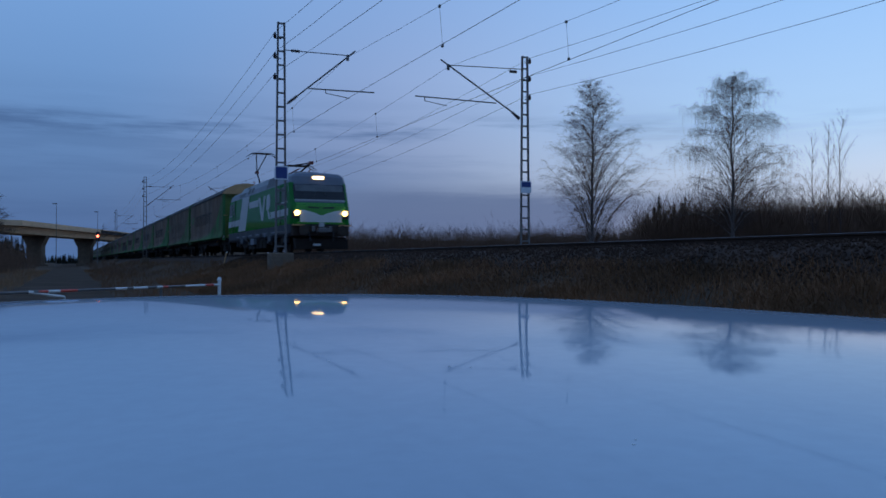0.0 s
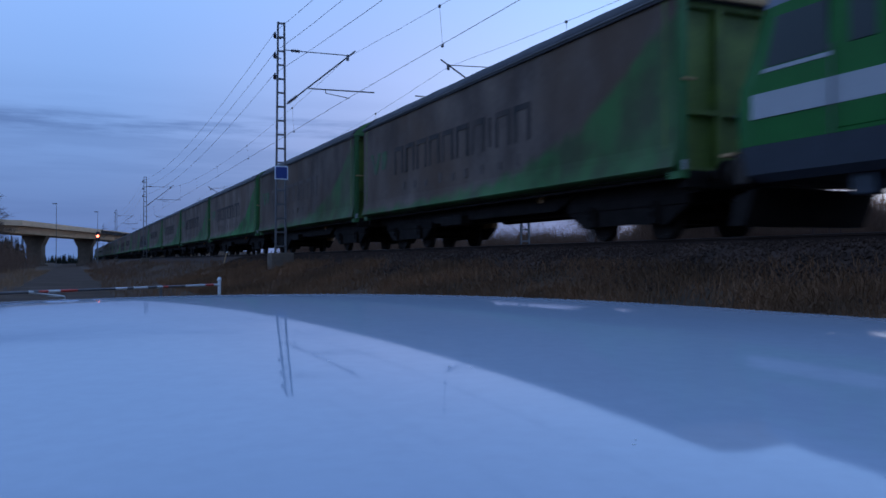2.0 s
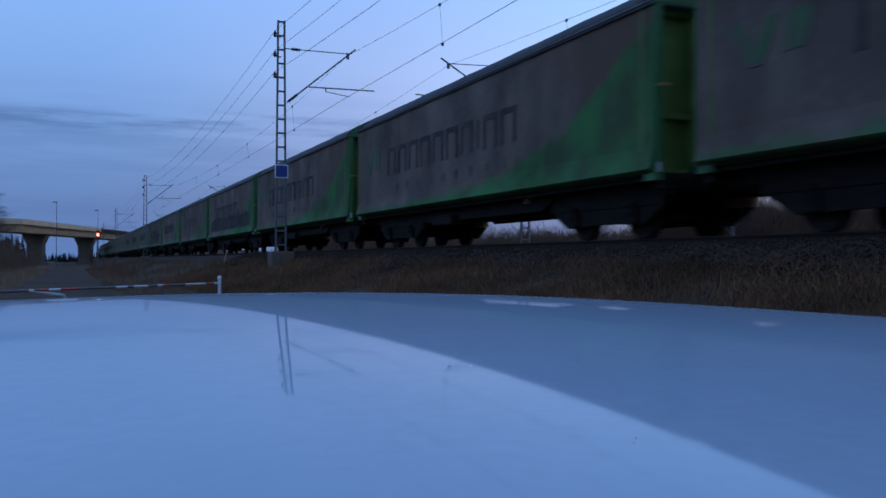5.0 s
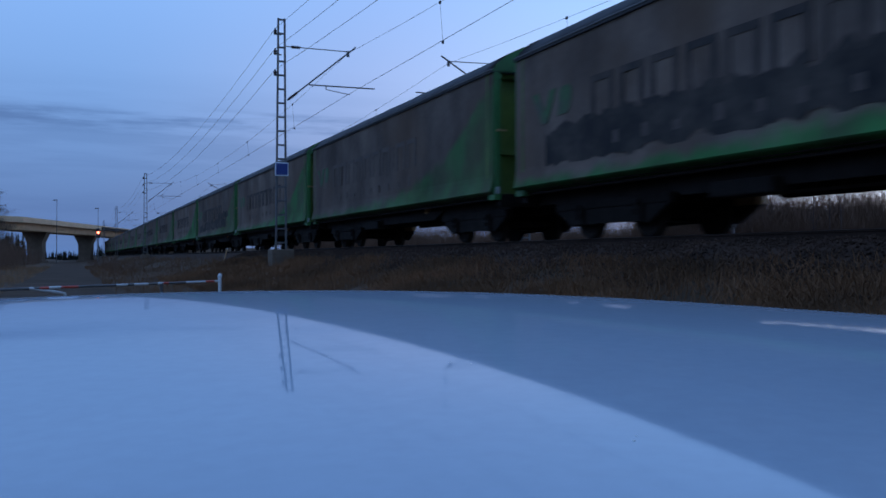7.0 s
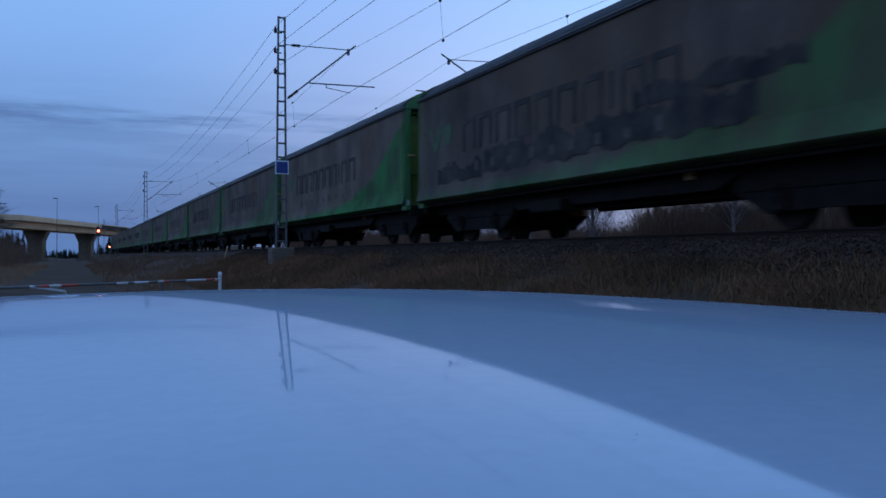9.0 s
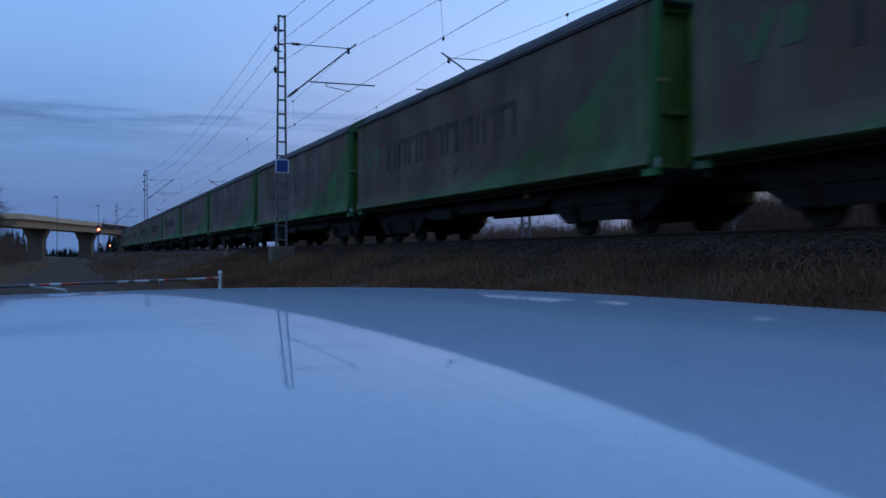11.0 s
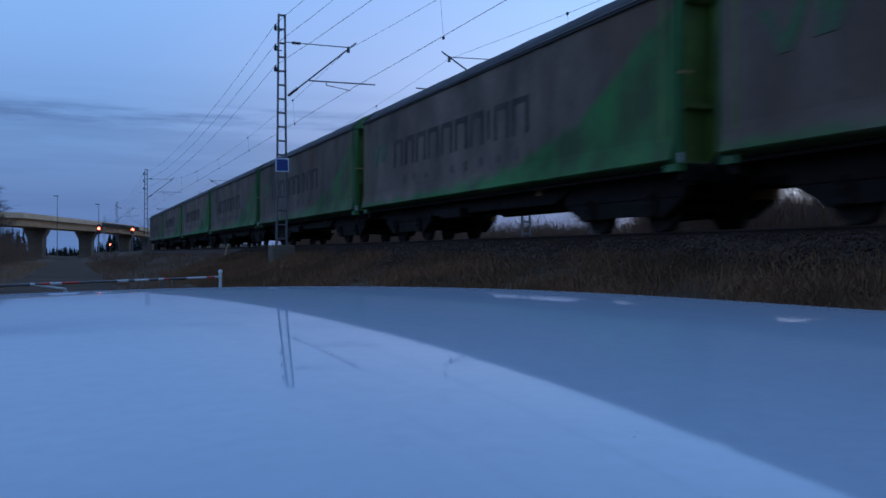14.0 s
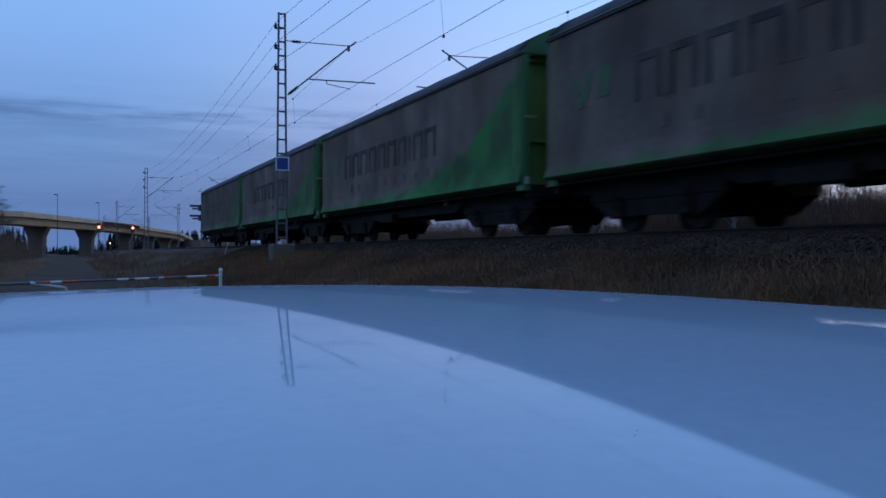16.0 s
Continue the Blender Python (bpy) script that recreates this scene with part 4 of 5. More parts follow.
def build_car():
    c = holder("car", pose(0, 0, 0, 0, 0, YAW), "white passenger car with a glossy curved roof beside the railway", "car")
    x0, x1, y0, y1 = -0.95, 0.75, -0.2, 1.12

    def crown(x, y):
        cx, cy = min(max(x, -0.75), 0.62), min(max(y, -0.1), 1.10)
        over = Vector((x - cx, y - cy)).length
        return EYE + roof_height(cx, cy) - 0.25 * over - 1.2 * over * over
    bm = bmesh.new()
    nx, ny = 90, 80
    top = [[bm.verts.new((x0 + (x1 - x0) * i / nx, y0 + (y1 - y0) * j / ny, crown(x0 + (x1 - x0) * i / nx, y0 + (y1 - y0) * j / ny))) for i in range(nx + 1)] for j in range(ny + 1)]
    for a, b in zip(top, top[1:]):
        for i in range(nx):
            bm.faces.new((a[i], a[i + 1], b[i + 1], b[i]))
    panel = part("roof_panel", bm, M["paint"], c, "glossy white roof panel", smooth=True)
    for x, y, r in ((0.0504, 0.2323, 0.0006), (0.0520, 0.2369, 0.0004), (0.0026, 0.3516, 0.0006), (-0.0479, 0.3671, 0.0006), (0.011, 0.349, 0.0005)):
        part("dirt_speck", lathe(bmesh.new(), (x, y, crown(x, y) - 0.0002), (0, 0, 1), [(r, 0), (r * 0.9, 0.0003), (r * 0.4, 0.0004)], 7), M["white"], panel, "dried speck of dirt")
    # lower body: rounded cross-sections from bumper to bumper
    stations = [(-2.28, 0.50, 0.74, 0.36), (-2.22, 0.66, 0.86, 0.28), (-2.05, 0.78, 0.95, 0.22), (-1.7, 0.84, 0.985, 0.19), (-1.2, 0.87, 0.99, 0.18), (-0.5, 0.885, 0.985, 0.18), (0.2, 0.885, 0.975, 0.18),
                (0.9, 0.875, 0.965, 0.18), (1.3, 0.86, 0.94, 0.19), (1.65, 0.83, 0.87, 0.2), (1.95, 0.77, 0.79, 0.22), (2.12, 0.66, 0.70, 0.28), (2.18, 0.5, 0.60, 0.36)]
    bm = bmesh.new()
    rows = []
    for x, w, z, b in stations:
        ring = ((-0.86, b), (-0.96, b + 0.06), (-1.0, b + 0.2), (-1.0, z - 0.3), (-0.985, z - 0.14), (-0.95, z - 0.05), (-0.86, z), (0, z + 0.035), (0.86, z), (0.95, z - 0.05), (0.985, z - 0.14), (1.0, z - 0.3), (1.0, b + 0.2), (0.96, b + 0.06), (0.86, b))
        rows.append([bm.verts.new((x, 0.46 + k * w, zz)) for k, zz in ring])
    n = len(rows[0])
    for a, b in zip(rows, rows[1:]):
        for k in range(n):
            bm.faces.new((a[k], a[(k + 1) % n], b[(k + 1) % n], b[k]))
    bm.faces.new(rows[0])
    bm.faces.new(rows[-1][::-1])
    bmesh.ops.recalc_face_normals(bm, faces=bm.faces)
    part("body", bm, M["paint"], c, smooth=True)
    # cabin frame up to the roof panel, with panes let into it
    xs0, xs1, ys0, ys1, zl = -1.62, 1.32, -0.30, 1.22, 0.965
    low = [(xs0, ys0, zl), (xs1, ys0, zl), (xs1, ys1, zl), (xs0, ys1, zl)]
    high = [(x, y, crown(x, y) - 0.015) for x, y in ((-0.9, -0.16), (0.7, -0.16), (0.7, 1.08), (-0.9, 1.08))]
    bm = bmesh.new()
    lo, hi = [bm.verts.new(v) for v in low], [bm.verts.new(v) for v in high]
    for k in range(4):
        bm.faces.new((lo[k], lo[(k + 1) % 4], hi[(k + 1) % 4], hi[k]))
    part("cabin_frame", bm, M["paint"], c)
    centre = Vector((0, 0.46, 1.2))

    def pane(name, k, u0, u1, label):
        a, b, d, e = (Vector(v) for v in (low[k], low[(k + 1) % 4], high[(k + 1) % 4], high[k]))
        out = (b - a).cross(e - a).normalized()
        if out.dot((a + d) / 2 - centre) < 0:
            out = -out
        bm = bmesh.new()
        q = [a.lerp(b, u0).lerp(e.lerp(d, u0), 0.1), a.lerp(b, u1).lerp(e.lerp(d, u1), 0.1), a.lerp(b, u1).lerp(e.lerp(d, u1), 0.88), a.lerp(b, u0).lerp(e.lerp(d, u0), 0.88)]
        near, off = [bm.verts.new(v - out * 0.01) for v in q], [bm.verts.new(v + out * 0.006) for v in q]
        bm.faces.new(near)
        bm.faces.new(off)
        for m in range(4):
            bm.faces.new((near[m], near[(m + 1) % 4], off[(m + 1) % 4], off[m]))
        bmesh.ops.recalc_face_normals(bm, faces=bm.faces)
        part(name, bm, M["glass"], c, label)
    pane("windscreen", 1, 0.06, 0.94, "dark windscreen")
    pane("rear_window", 3, 0.08, 0.92, "dark rear window")
    for k in (0, 2):
        for u0, u1 in ((0.1, 0.32), (0.35, 0.6), (0.63, 0.9)):
            pane("side_window", k, u0, u1, "dark side window")
    for y, sgn in ((-0.43, -1), (1.35, 1)):
        for x0d, x1d in ((-0.95, 0.0), (0.04, 1.0)):
            d = part("door", box(bmesh.new(), x0d, x1d, *sorted((y, y + sgn * 0.006)), 0.36, 0.86, 0.003), M["paint"], c)
            part("door_handle", box(bmesh.new(), x0d + 0.06, x0d + 0.22, *sorted((y, y + sgn * 0.035)), 0.76, 0.79, 0.008), M["black"], d)
        part("mirror", box(bmesh.new(), 1.0, 1.12, *sorted((y - sgn * 0.03, y + sgn * 0.17)), 0.96, 1.08, 0.03), M["paint"], c)
        part("headlight", box(bmesh.new(), 1.98, 2.13, *sorted((0.46 + sgn * 0.42, 0.46 + sgn * 0.68)), 0.56, 0.68, 0.03), M["sign"], c, "clear unlit headlight")
        part("tail_light", box(bmesh.new(), -2.24, -2.14, *sorted((0.46 + sgn * 0.42, 0.46 + sgn * 0.66)), 0.66, 0.82, 0.02), M["red"], c, "red tail light")
    part("bumper", box(bmesh.new(), 2.0, 2.2, 0.46 - 0.55, 0.46 + 0.55, 0.28, 0.42, 0.05), M["black"], c)
    part("bumper", box(bmesh.new(), -2.3, -2.12, 0.46 - 0.55, 0.46 + 0.55, 0.3, 0.44, 0.05), M["black"], c)
    for x in (-1.4, 1.35):
        for y in (-0.36, 1.28):
            w = part("wheel", lathe(bmesh.new(), (x, y - 0.1, 0.315), (0, 1, 0), [(0.2, 0), (0.29, 0.01), (0.315, 0.04), (0.315, 0.16), (0.29, 0.19), (0.2, 0.2)], 24), M["black"], c)
            part("rim", lathe(bmesh.new(), (x, y - 0.11, 0.315), (0, 1, 0), [(0.17, 0), (0.19, 0.02), (0.19, 0.2), (0.17, 0.22)], 20), M["steel"], w)
    return c


build_car()


# ---- the train ----
def travel(t):
    return 24.337 * t + 0.0245 * t * t


def plan_ring(w, f, r, n=5):
    """Plan outline with rounded ends: half width, front and rear y."""
    front = [(-w, f + 0.5), (-w * 0.975, f + 0.18), (-w * 0.9, f + 0.04), (-w * 0.5, f - 0.02), (0, f - 0.04), (w * 0.5, f - 0.02), (w * 0.9, f + 0.04), (w * 0.975, f + 0.18), (w, f + 0.5)]
    return front + [(x, r + f - y) for x, y in reversed(front)]


def shell(levels, cap_top=True, cap_low=True):
    bm = bmesh.new()
    rows = [[bm.verts.new((x, y, z)) for x, y in plan_ring(w, f, r)] for z, w, f, r in levels]
    n = len(rows[0])
    for a, b in zip(rows, rows[1:]):
        for k in range(n):
            bm.faces.new((a[k], a[(k + 1) % n], b[(k + 1) % n], b[k]))
    if cap_top:
        bm.faces.new(rows[-1])
    if cap_low:
        bm.faces.new(rows[0][::-1])
    bmesh.ops.recalc_face_normals(bm, faces=bm.faces)
    return bm


def wheelset(parent, y, r, x=0.795):
    ws = part("wheelset", rod(bmesh.new(), (-0.9, 0, 0), (0.9, 0, 0), 0.08, 0.08, 10), M["wheel"], parent)
    ws.data.name = "wheelset"
    bm = bmesh.new()
    bm.from_mesh(ws.data)
    for s in (-1, 1):
        lathe(bm, (s * (x - 0.06), 0, 0), (s, 0, 0), [(r + 0.03, 0), (r + 0.03, 0.03), (r, 0.04), (r - 0.01, 0.135), (r - 0.07, 0.14), (r - 0.1, 0.1), (0.2, 0.09), (0.16, 0.17), (0.1, 0.18)], 28)
    bm.to_mesh(ws.data)
    bm.free()
    ws.matrix_basis = pose(0, y, 0)
    return ws


ROLLING = []            # wheelsets with their offset in the bogie and radius


def bogie(parent, y, base, r, heavy=False):
    bm = bmesh.new()
    for s in (-1, 1):
        x = s * 1.02
        if heavy:
            e = base / 2 + 0.55
            side = [(-e, 0.30), (-e + 0.55, -0.14), (-0.35, -0.20), (0.35, -0.20), (e - 0.55, -0.14), (e, 0.30), (0.5, 0.34), (-0.5, 0.34)]
        else:
            side = [(-2.02, 0.15), (-1.38, -0.20), (-0.35, -0.16), (0.35, -0.16), (1.38, -0.20), (2.02, 0.15)]
        prism(bm, side, x - 0.08, x + 0.08)
        for k in (-1, 1):
            box(bm, x - 0.16, x + 0.16, k * base / 2 - 0.17, k * base / 2 + 0.17, -0.16, 0.14)
    box(bm, -1.0, 1.0, -0.28, 0.28, -0.12, 0.28)
    b = part("bogie", bm, M["gear"], parent, "grimy bogie frame")
    b.matrix_basis = pose(0, y, r)
    if heavy:
        for s in (-1, 1):
            part("yaw_damper", rod(bmesh.new(), (s * 1.22, -0.2, 0.2), (s * 1.22, 0.95, 0.24), 0.06, 0.06, 8), M["sill"], b, "grey damper")
            for k in (-1, 1):
                part("axle_box", lathe(bmesh.new(), (s * 1.1, k * base / 2, 0), (s, 0, 0), [(0.2, 0), (0.22, 0.05), (0.2, 0.12), (0.08, 0.15)], 16), M["dusty"], b, "dusty round axle box")
                part("sand_box", box(bmesh.new(), s * 1.15 - 0.12, s * 1.15 + 0.12, k * (base / 2 + 0.72) - 0.2, k * (base / 2 + 0.72) + 0.2, -0.12, 0.3, 0.03), M["sill"], b)
                part("brake_arm", rod(bmesh.new(), (s * 0.98, k * (base / 2 - 0.66), 0.2), (s * 0.98, k * (base / 2 - 0.6), -0.4), 0.05), M["dusty"], b)
    if not heavy:
        # the far beam's tan stands for sunset glow; the near one stays gear-dark
        for s in (-1, 1):
            part("top_plate", box(bmesh.new(), s * 1.02 - 0.1, s * 1.02 + 0.1, -2.06, 2.06, 0.155, 0.35, 0.02), M["tan_and_glow" if s > 0 else "gear"], b, "far frame beam coloured tan for the sunset glow" if s > 0 else "")
    for k in (-1, 1):
        for s in (-1, 1):
            part("axle_spring", lathe(bmesh.new(), (s * 1.13, k * base / 2, -0.05), (0, 0, 1), [(0.1, 0), (0.12, 0.1), (0.1, 0.14), (0.12, 0.24), (0.1, 0.3)], 10), M["gear"], b)
        ROLLING.append((wheelset(b, k * base / 2, r), k * base / 2, r))
    return b


def buffers(parent, y, d, mat):
    for s in (-1, 1):
        part("buffer", lathe(bmesh.new(), (s * 0.95, y, 1.06), (0, d, 0), [(0.1, 0), (0.1, 0.3), (0.09, 0.42), (0.24, 0.44), (0.24, 0.49), (0.05, 0.5)], 14), mat, parent)


def stripe(outline, s, mat, parent, x=1.5, label="", name="stripe", proud=0.008):
    return part(name, prism(bmesh.new(), outline, s * (x - 0.02), s * (x + proud)), mat, parent, label)


def build_loco():
    L = 18.36
    g = holder("electric_locomotive", pose(NEAR, 41.459, RAIL), "green electric locomotive with pale stripes and lit headlights", "locomotive")
    body = part("body", shell([(1.36, 1.5, 0.0, L), (1.9, 1.5, -0.02, L + 0.02), (2.30, 1.5, 0.04, L - 0.04), (2.42, 1.5, 0.14, L - 0.14), (3.42, 1.46, 0.52, L - 0.52)], False), M["green"], g, "green painted body sides")
    part("sill", shell([(0.80, 1.36, 0.35, L - 0.35), (0.92, 1.46, 0.12, L - 0.12), (1.36, 1.497, 0.03, L - 0.03)]), M["sill"], g, "dark grey sill")
    part("roof", shell([(3.424, 1.455, 0.53, L - 0.53), (3.72, 1.38, 0.60, L - 0.60), (3.88, 1.22, 0.74, L - 0.74), (3.96, 0.9, 1.05, L - 1.05)], True, False), M["roof_grey"], g, "grey stepped roof")
    # the tall machine-room hood between the cabs, its side leaning in, with a long slope at the rear
    bm = bmesh.new()
    outline = [(2.95, 0.0), (3.05, 0.56), (13.2, 0.60), (15.2, 0.16), (15.3, 0.0)]
    rows = [[bm.verts.new((x * (1.0 - 0.11 * h / 0.6), y, 3.425 + h)) for y, h in outline] for x in (-1.452, 1.452)]
    bm.faces.new(rows[0])
    bm.faces.new(rows[1][::-1])
    for k in range(5):
        bm.faces.new((rows[0][k], rows[1][k], rows[1][(k + 1) % 5], rows[0][(k + 1) % 5]))
    bmesh.ops.recalc_face_normals(bm, faces=bm.faces)
    hood = part("roof_hood", bm, M["hood"], g, "light grey machine-room hood")
    for y0, y1, h in ((5.5, 8.2, 0.10), (8.4, 11.0, 0.10)):
        part("roof_hatch", box(bmesh.new(), -1.0, 1.0, y0, y1, 3.95, 4.02 + h, 0.03), M["roof_grey"], g)
    for s in (-1, 1):
        for name, y0, y1, z0, z1, mat, label in (("hood_panel", 3.4, 5.9, 0.04, 0.55, "sill", "dark grey hood panel"), ("hood_grille", 9.75, 10.35, 0.12, 0.42, "black", "dark air grille"),
                                                 ("hood_grille", 10.75, 11.45, 0.12, 0.42, "black", "dark air grille"), ("hood_grille", 11.2, 11.9, 0.46, 0.56, "black", "narrow dark grille"), ("hood_panel", 12.3, 14.3, 0.06, 0.30, "sill", "darker grey hood panel")):
            bm = bmesh.new()
            lean = 0.16 / 0.6
            q = [(y0, z0), (y1, z0), (y1 - 0.12, z1), (y0 - 0.12 if y0 > 4 else y0 + 0.06, z1)]
            near, off = ([bm.verts.new((s * (1.452 - lean * z + d), y, 3.425 + z)) for y, z in q] for d in (-0.03, 0.008))
            bm.faces.new(near)
            bm.faces.new(off[::-1])
            for k in range(4):
                bm.faces.new((near[k], off[k], off[(k + 1) % 4], near[(k + 1) % 4]))
            bmesh.ops.recalc_face_normals(bm, faces=bm.faces)
            part(name, bm, M[mat], hood, label)
    # bands of the livery, on both sides
    for s in (-1, 1):
        stripe([(0.52, 1.80), (4.42, 1.80), (4.56, 2.14), (0.52, 2.14)], s, M["livery"], g, proud=0.02)
        stripe([(7.95, 2.64), (10.7, 2.64), (10.55, 3.02), (7.82, 3.02)], s, M["livery"], g, 1.488, proud=0.012)
        stripe([(11.86, 1.40), (14.31, 1.40), (12.75, 3.40), (10.55, 3.40)], s, M["livery"], g, 1.492, name="slanted_band", proud=0.01)
        stripe([(14.0, 1.76), (17.86, 1.76), (17.86, 2.14), (13.7, 2.14)], s, M["livery"], g, 1.5, proud=0.02)
        stripe([(7.85, 3.12), (7.35, 3.12), (6.78, 2.25), (6.35, 3.12), (5.88, 3.12), (6.55, 1.80), (7.0, 1.80)], s, M["livery"], g, 1.49, "plain pale chevron", "chevron", 0.014)
        stripe([(5.75, 2.30), (5.62, 2.92), (5.45, 3.10), (5.0, 3.12), (4.76, 3.0), (4.70, 2.70), (4.80, 2.45), (5.02, 2.32)], s, M["livery"], g, 1.49, "plain pale rounded block", "block", 0.014)
        stripe([(5.46, 2.28), (5.05, 2.28), (4.62, 1.80), (5.02, 1.80)], s, M["livery"], g, 1.49, "plain pale bar", "bar", 0.014)
        for yc in (2.58, L - 2.58):
            d = part("cab_door", box(bmesh.new(), s * 1.5 - 0.012, s * 1.5 + 0.012, yc - 0.42, yc + 0.42, 1.42, 3.40, 0.01), M["green"], g)
            part("door_window", box(bmesh.new(), s * 1.505 - 0.016, s * 1.505 + 0.016, yc - 0.22, yc + 0.22, 2.55, 3.24, 0.012), M["dim_glass"], d, "dark door window")
            for k in (-0.5, 0.5):
                part("handrail", rod(bmesh.new(), (s * 1.55, yc + k, 1.35), (s * 1.55, yc + k, 2.6), 0.015), M["steel"], d)
        for ya, dd in ((0, 1), (L, -1)):
            stripe([(ya + dd * 0.78, 2.52), (ya + dd * 1.98, 2.52), (ya + dd * 1.98, 3.24), (ya + dd * 1.02, 3.24)], s, M["dim_glass"], g, 1.492, "dark cab side window", "side_window", 0.012)
            stripe([(ya + dd * 0.72, 2.44), (ya + dd * 2.02, 2.44), (ya + dd * 2.02, 2.50), (ya + dd * 0.74, 2.50)], s, M["livery"], g, 1.497, "pale window ledge", "window_ledge", 0.014)
        for k in range(6):
            part("side_step", box(bmesh.new(), s * 1.46 - 0.02, s * 1.46 + 0.03, 3.6 + 2.1 * k, 4.6 + 2.1 * k, 1.02, 1.10, 0.01), M["roof_grey"], g)
        for y0, y1, z0, z1, mat in ((9.2, 10.3, 0.52, 0.86, "roof_grey"), (6.0, 6.35, 0.86, 1.0, "roof_grey"), (4.6, 5.4, 0.60, 0.9, "sill"), (12.6, 13.6, 0.62, 0.94, "sill"), (7.0, 7.5, 0.9, 1.06, "dusty"), (11.2, 11.6, 0.7, 1.0, "dusty")):
            part("sill_box", box(bmesh.new(), *sorted((s * 1.30, s * 1.49)), y0, y1, z0, z1, 0.02), M[mat], g, "worn equipment cover")
        part("tank", box(bmesh.new(), *sorted((s * 0.02, s * 1.05)), 6.5, 11.9, 0.24, 0.84, 0.05), M["gear"], g, "dark transformer tank")
        for k in range(5):
            part("equipment_box", box(bmesh.new(), s * 1.1 - 0.22, s * 1.1 + 0.22, 6.6 + 1.05 * k, 7.5 + 1.05 * k, 0.28, 0.84, 0.03), M["gear"], g)
    # both ends: windscreen, apron, lamps
    for e, (y, d) in enumerate(((0, 1), (L, -1))):
        def lies(z, k):
            f = float(np.interp(z, [1.36, 1.9, 2.30, 2.42, 3.42, 3.72, 3.88], [0, -0.02, 0.04, 0.14, 0.52, 0.60, 0.74]))
            b = float(np.interp(abs(k), [0, 0.5, 0.9, 0.975, 1], [-0.04, -0.02, 0.04, 0.18, 0.5]))
            return y + d * (f + b - 0.012)

        def front(name, z0, z1, k0, k1, mat, label="", rows=5, cols=8, lip=0.0, shape=None):
            bm = bmesh.new()
            gr = []
            for i in range(rows + 1):
                row = []
                for j in range(cols + 1):
                    k = k0 + (k1 - k0) * j / cols
                    a, b = (shape(k) if shape else (z0, z1))
                    z = a + (b - a) * i / rows
                    row.append(bm.verts.new((k * 1.49, lies(z, k) - d * lip, z)))
                gr.append(row)
            for a, b in zip(gr, gr[1:]):
                for j in range(cols):
                    bm.faces.new((a[j], a[j + 1], b[j + 1], b[j]))
            bmesh.ops.solidify(bm, geom=list(bm.faces), thickness=0.03 * d)
            bmesh.ops.recalc_face_normals(bm, faces=bm.faces)
            return part(name, bm, mat, g, label)
        front("cab_surround", 2.42, 3.42, -0.985, 0.985, M["roof_grey"], "grey cab front", lip=0.004, cols=12)
        ws = front("windscreen", 2.58, 3.32, -0.86, 0.86, M["glass"], "dark wide windscreen", lip=0.018, cols=12)
        front("green_mask", 1.70, 2.40, -0.95, 0.95, M["light_green"], "bright green front band", lip=0.006, cols=12)
        for k in (-1, 1):
            front("vent_slot", 2.10, 2.22, k * 0.05, k * 0.44, M["black"], "dark air slot", lip=0.02, shape=lambda q: (2.12 + 0.05 * abs(q), 2.18 + 0.10 * abs(q)))
        front("sun_blind", 2.98, 3.30, -0.80, 0.80, M["blind"], "pale sun blind behind the windscreen", lip=0.022, cols=12)
        front("windscreen_ledge", 2.50, 2.57, -0.84, 0.84, M["livery"], "pale ledge under the windscreen", lip=0.02, cols=12)
        # apron whiter than the side livery: the headlights' light is in its colour
        front("pale_apron", 1.45, 1.9, -0.70, 0.70, M["front"], "pale front apron, brightened as by the headlights", lip=0.012, shape=lambda k: (1.46, 1.80 + 0.24 * min(1.0, max(0.0, (abs(k) - 0.06) / 0.5)) ** 0.7), cols=24)
        front("lower_band", 1.37, 1.455, -0.8, 0.8, M["light_green"], lip=0.012)
        for s in (-1, 1):
            front("lamp_housing", 1.62, 2.04, s * 0.72, s * 0.96, M["black"], "black lamp housing", lip=0.015, cols=4)
            ly = lies(1.9, 0.82) - d * 0.06
            lit = e == 0
            part("headlight", lathe(bmesh.new(), (s * 1.19, ly, 1.90), (0, d, 0), [(0.03, -0.03), (0.11, -0.02), (0.135, 0.0), (0.135, 0.08)], 16), M["headlight"] if lit else M["glass"], g, "lit warm headlight" if lit else "unlit tail lamp")
            part("wiper", rod(bmesh.new(), (s * 0.45, lies(2.6, 0.3) - d * 0.05, 2.56), (s * 0.15, lies(2.95, 0.1) - d * 0.05, 2.98), 0.012), M["black"], g)
        part("top_light", box(bmesh.new(), -0.29, 0.29, *sorted((lies(3.66, 0) - d * 0.03, lies(3.66, 0) + d * 0.15)), 3.59, 3.74, 0.05), M["top_light"] if e == 0 else M["glass"], g, "lit roof-edge light" if e == 0 else "")
        part("buffer_beam", box(bmesh.new(), -1.42, 1.42, *sorted((y + d * 0.0, y + d * 0.3)), 0.80, 1.30, 0.04), M["dusty"], g)
        buffers(g, y + d * 0.05, -d, M["dusty"])
        part("coupler", box(box(bmesh.new(), -0.16, 0.16, *sorted((y - d * 0.45, y + d * 0.1)), 0.92, 1.2, 0.04), -0.3, 0.3, *sorted((y - d * 0.55, y - d * 0.3)), 0.95, 1.15, 0.04), M["steel"], g, "worn grey automatic coupler")
        part("plough", prism(bmesh.new(), [(y + d * 0.35, 0.75), (y - d * 0.12, 0.62), (y - d * 0.25, 0.16), (y + d * 0.1, 0.16)], -1.3, 1.3), M["gear"], g, "dark snow plough")
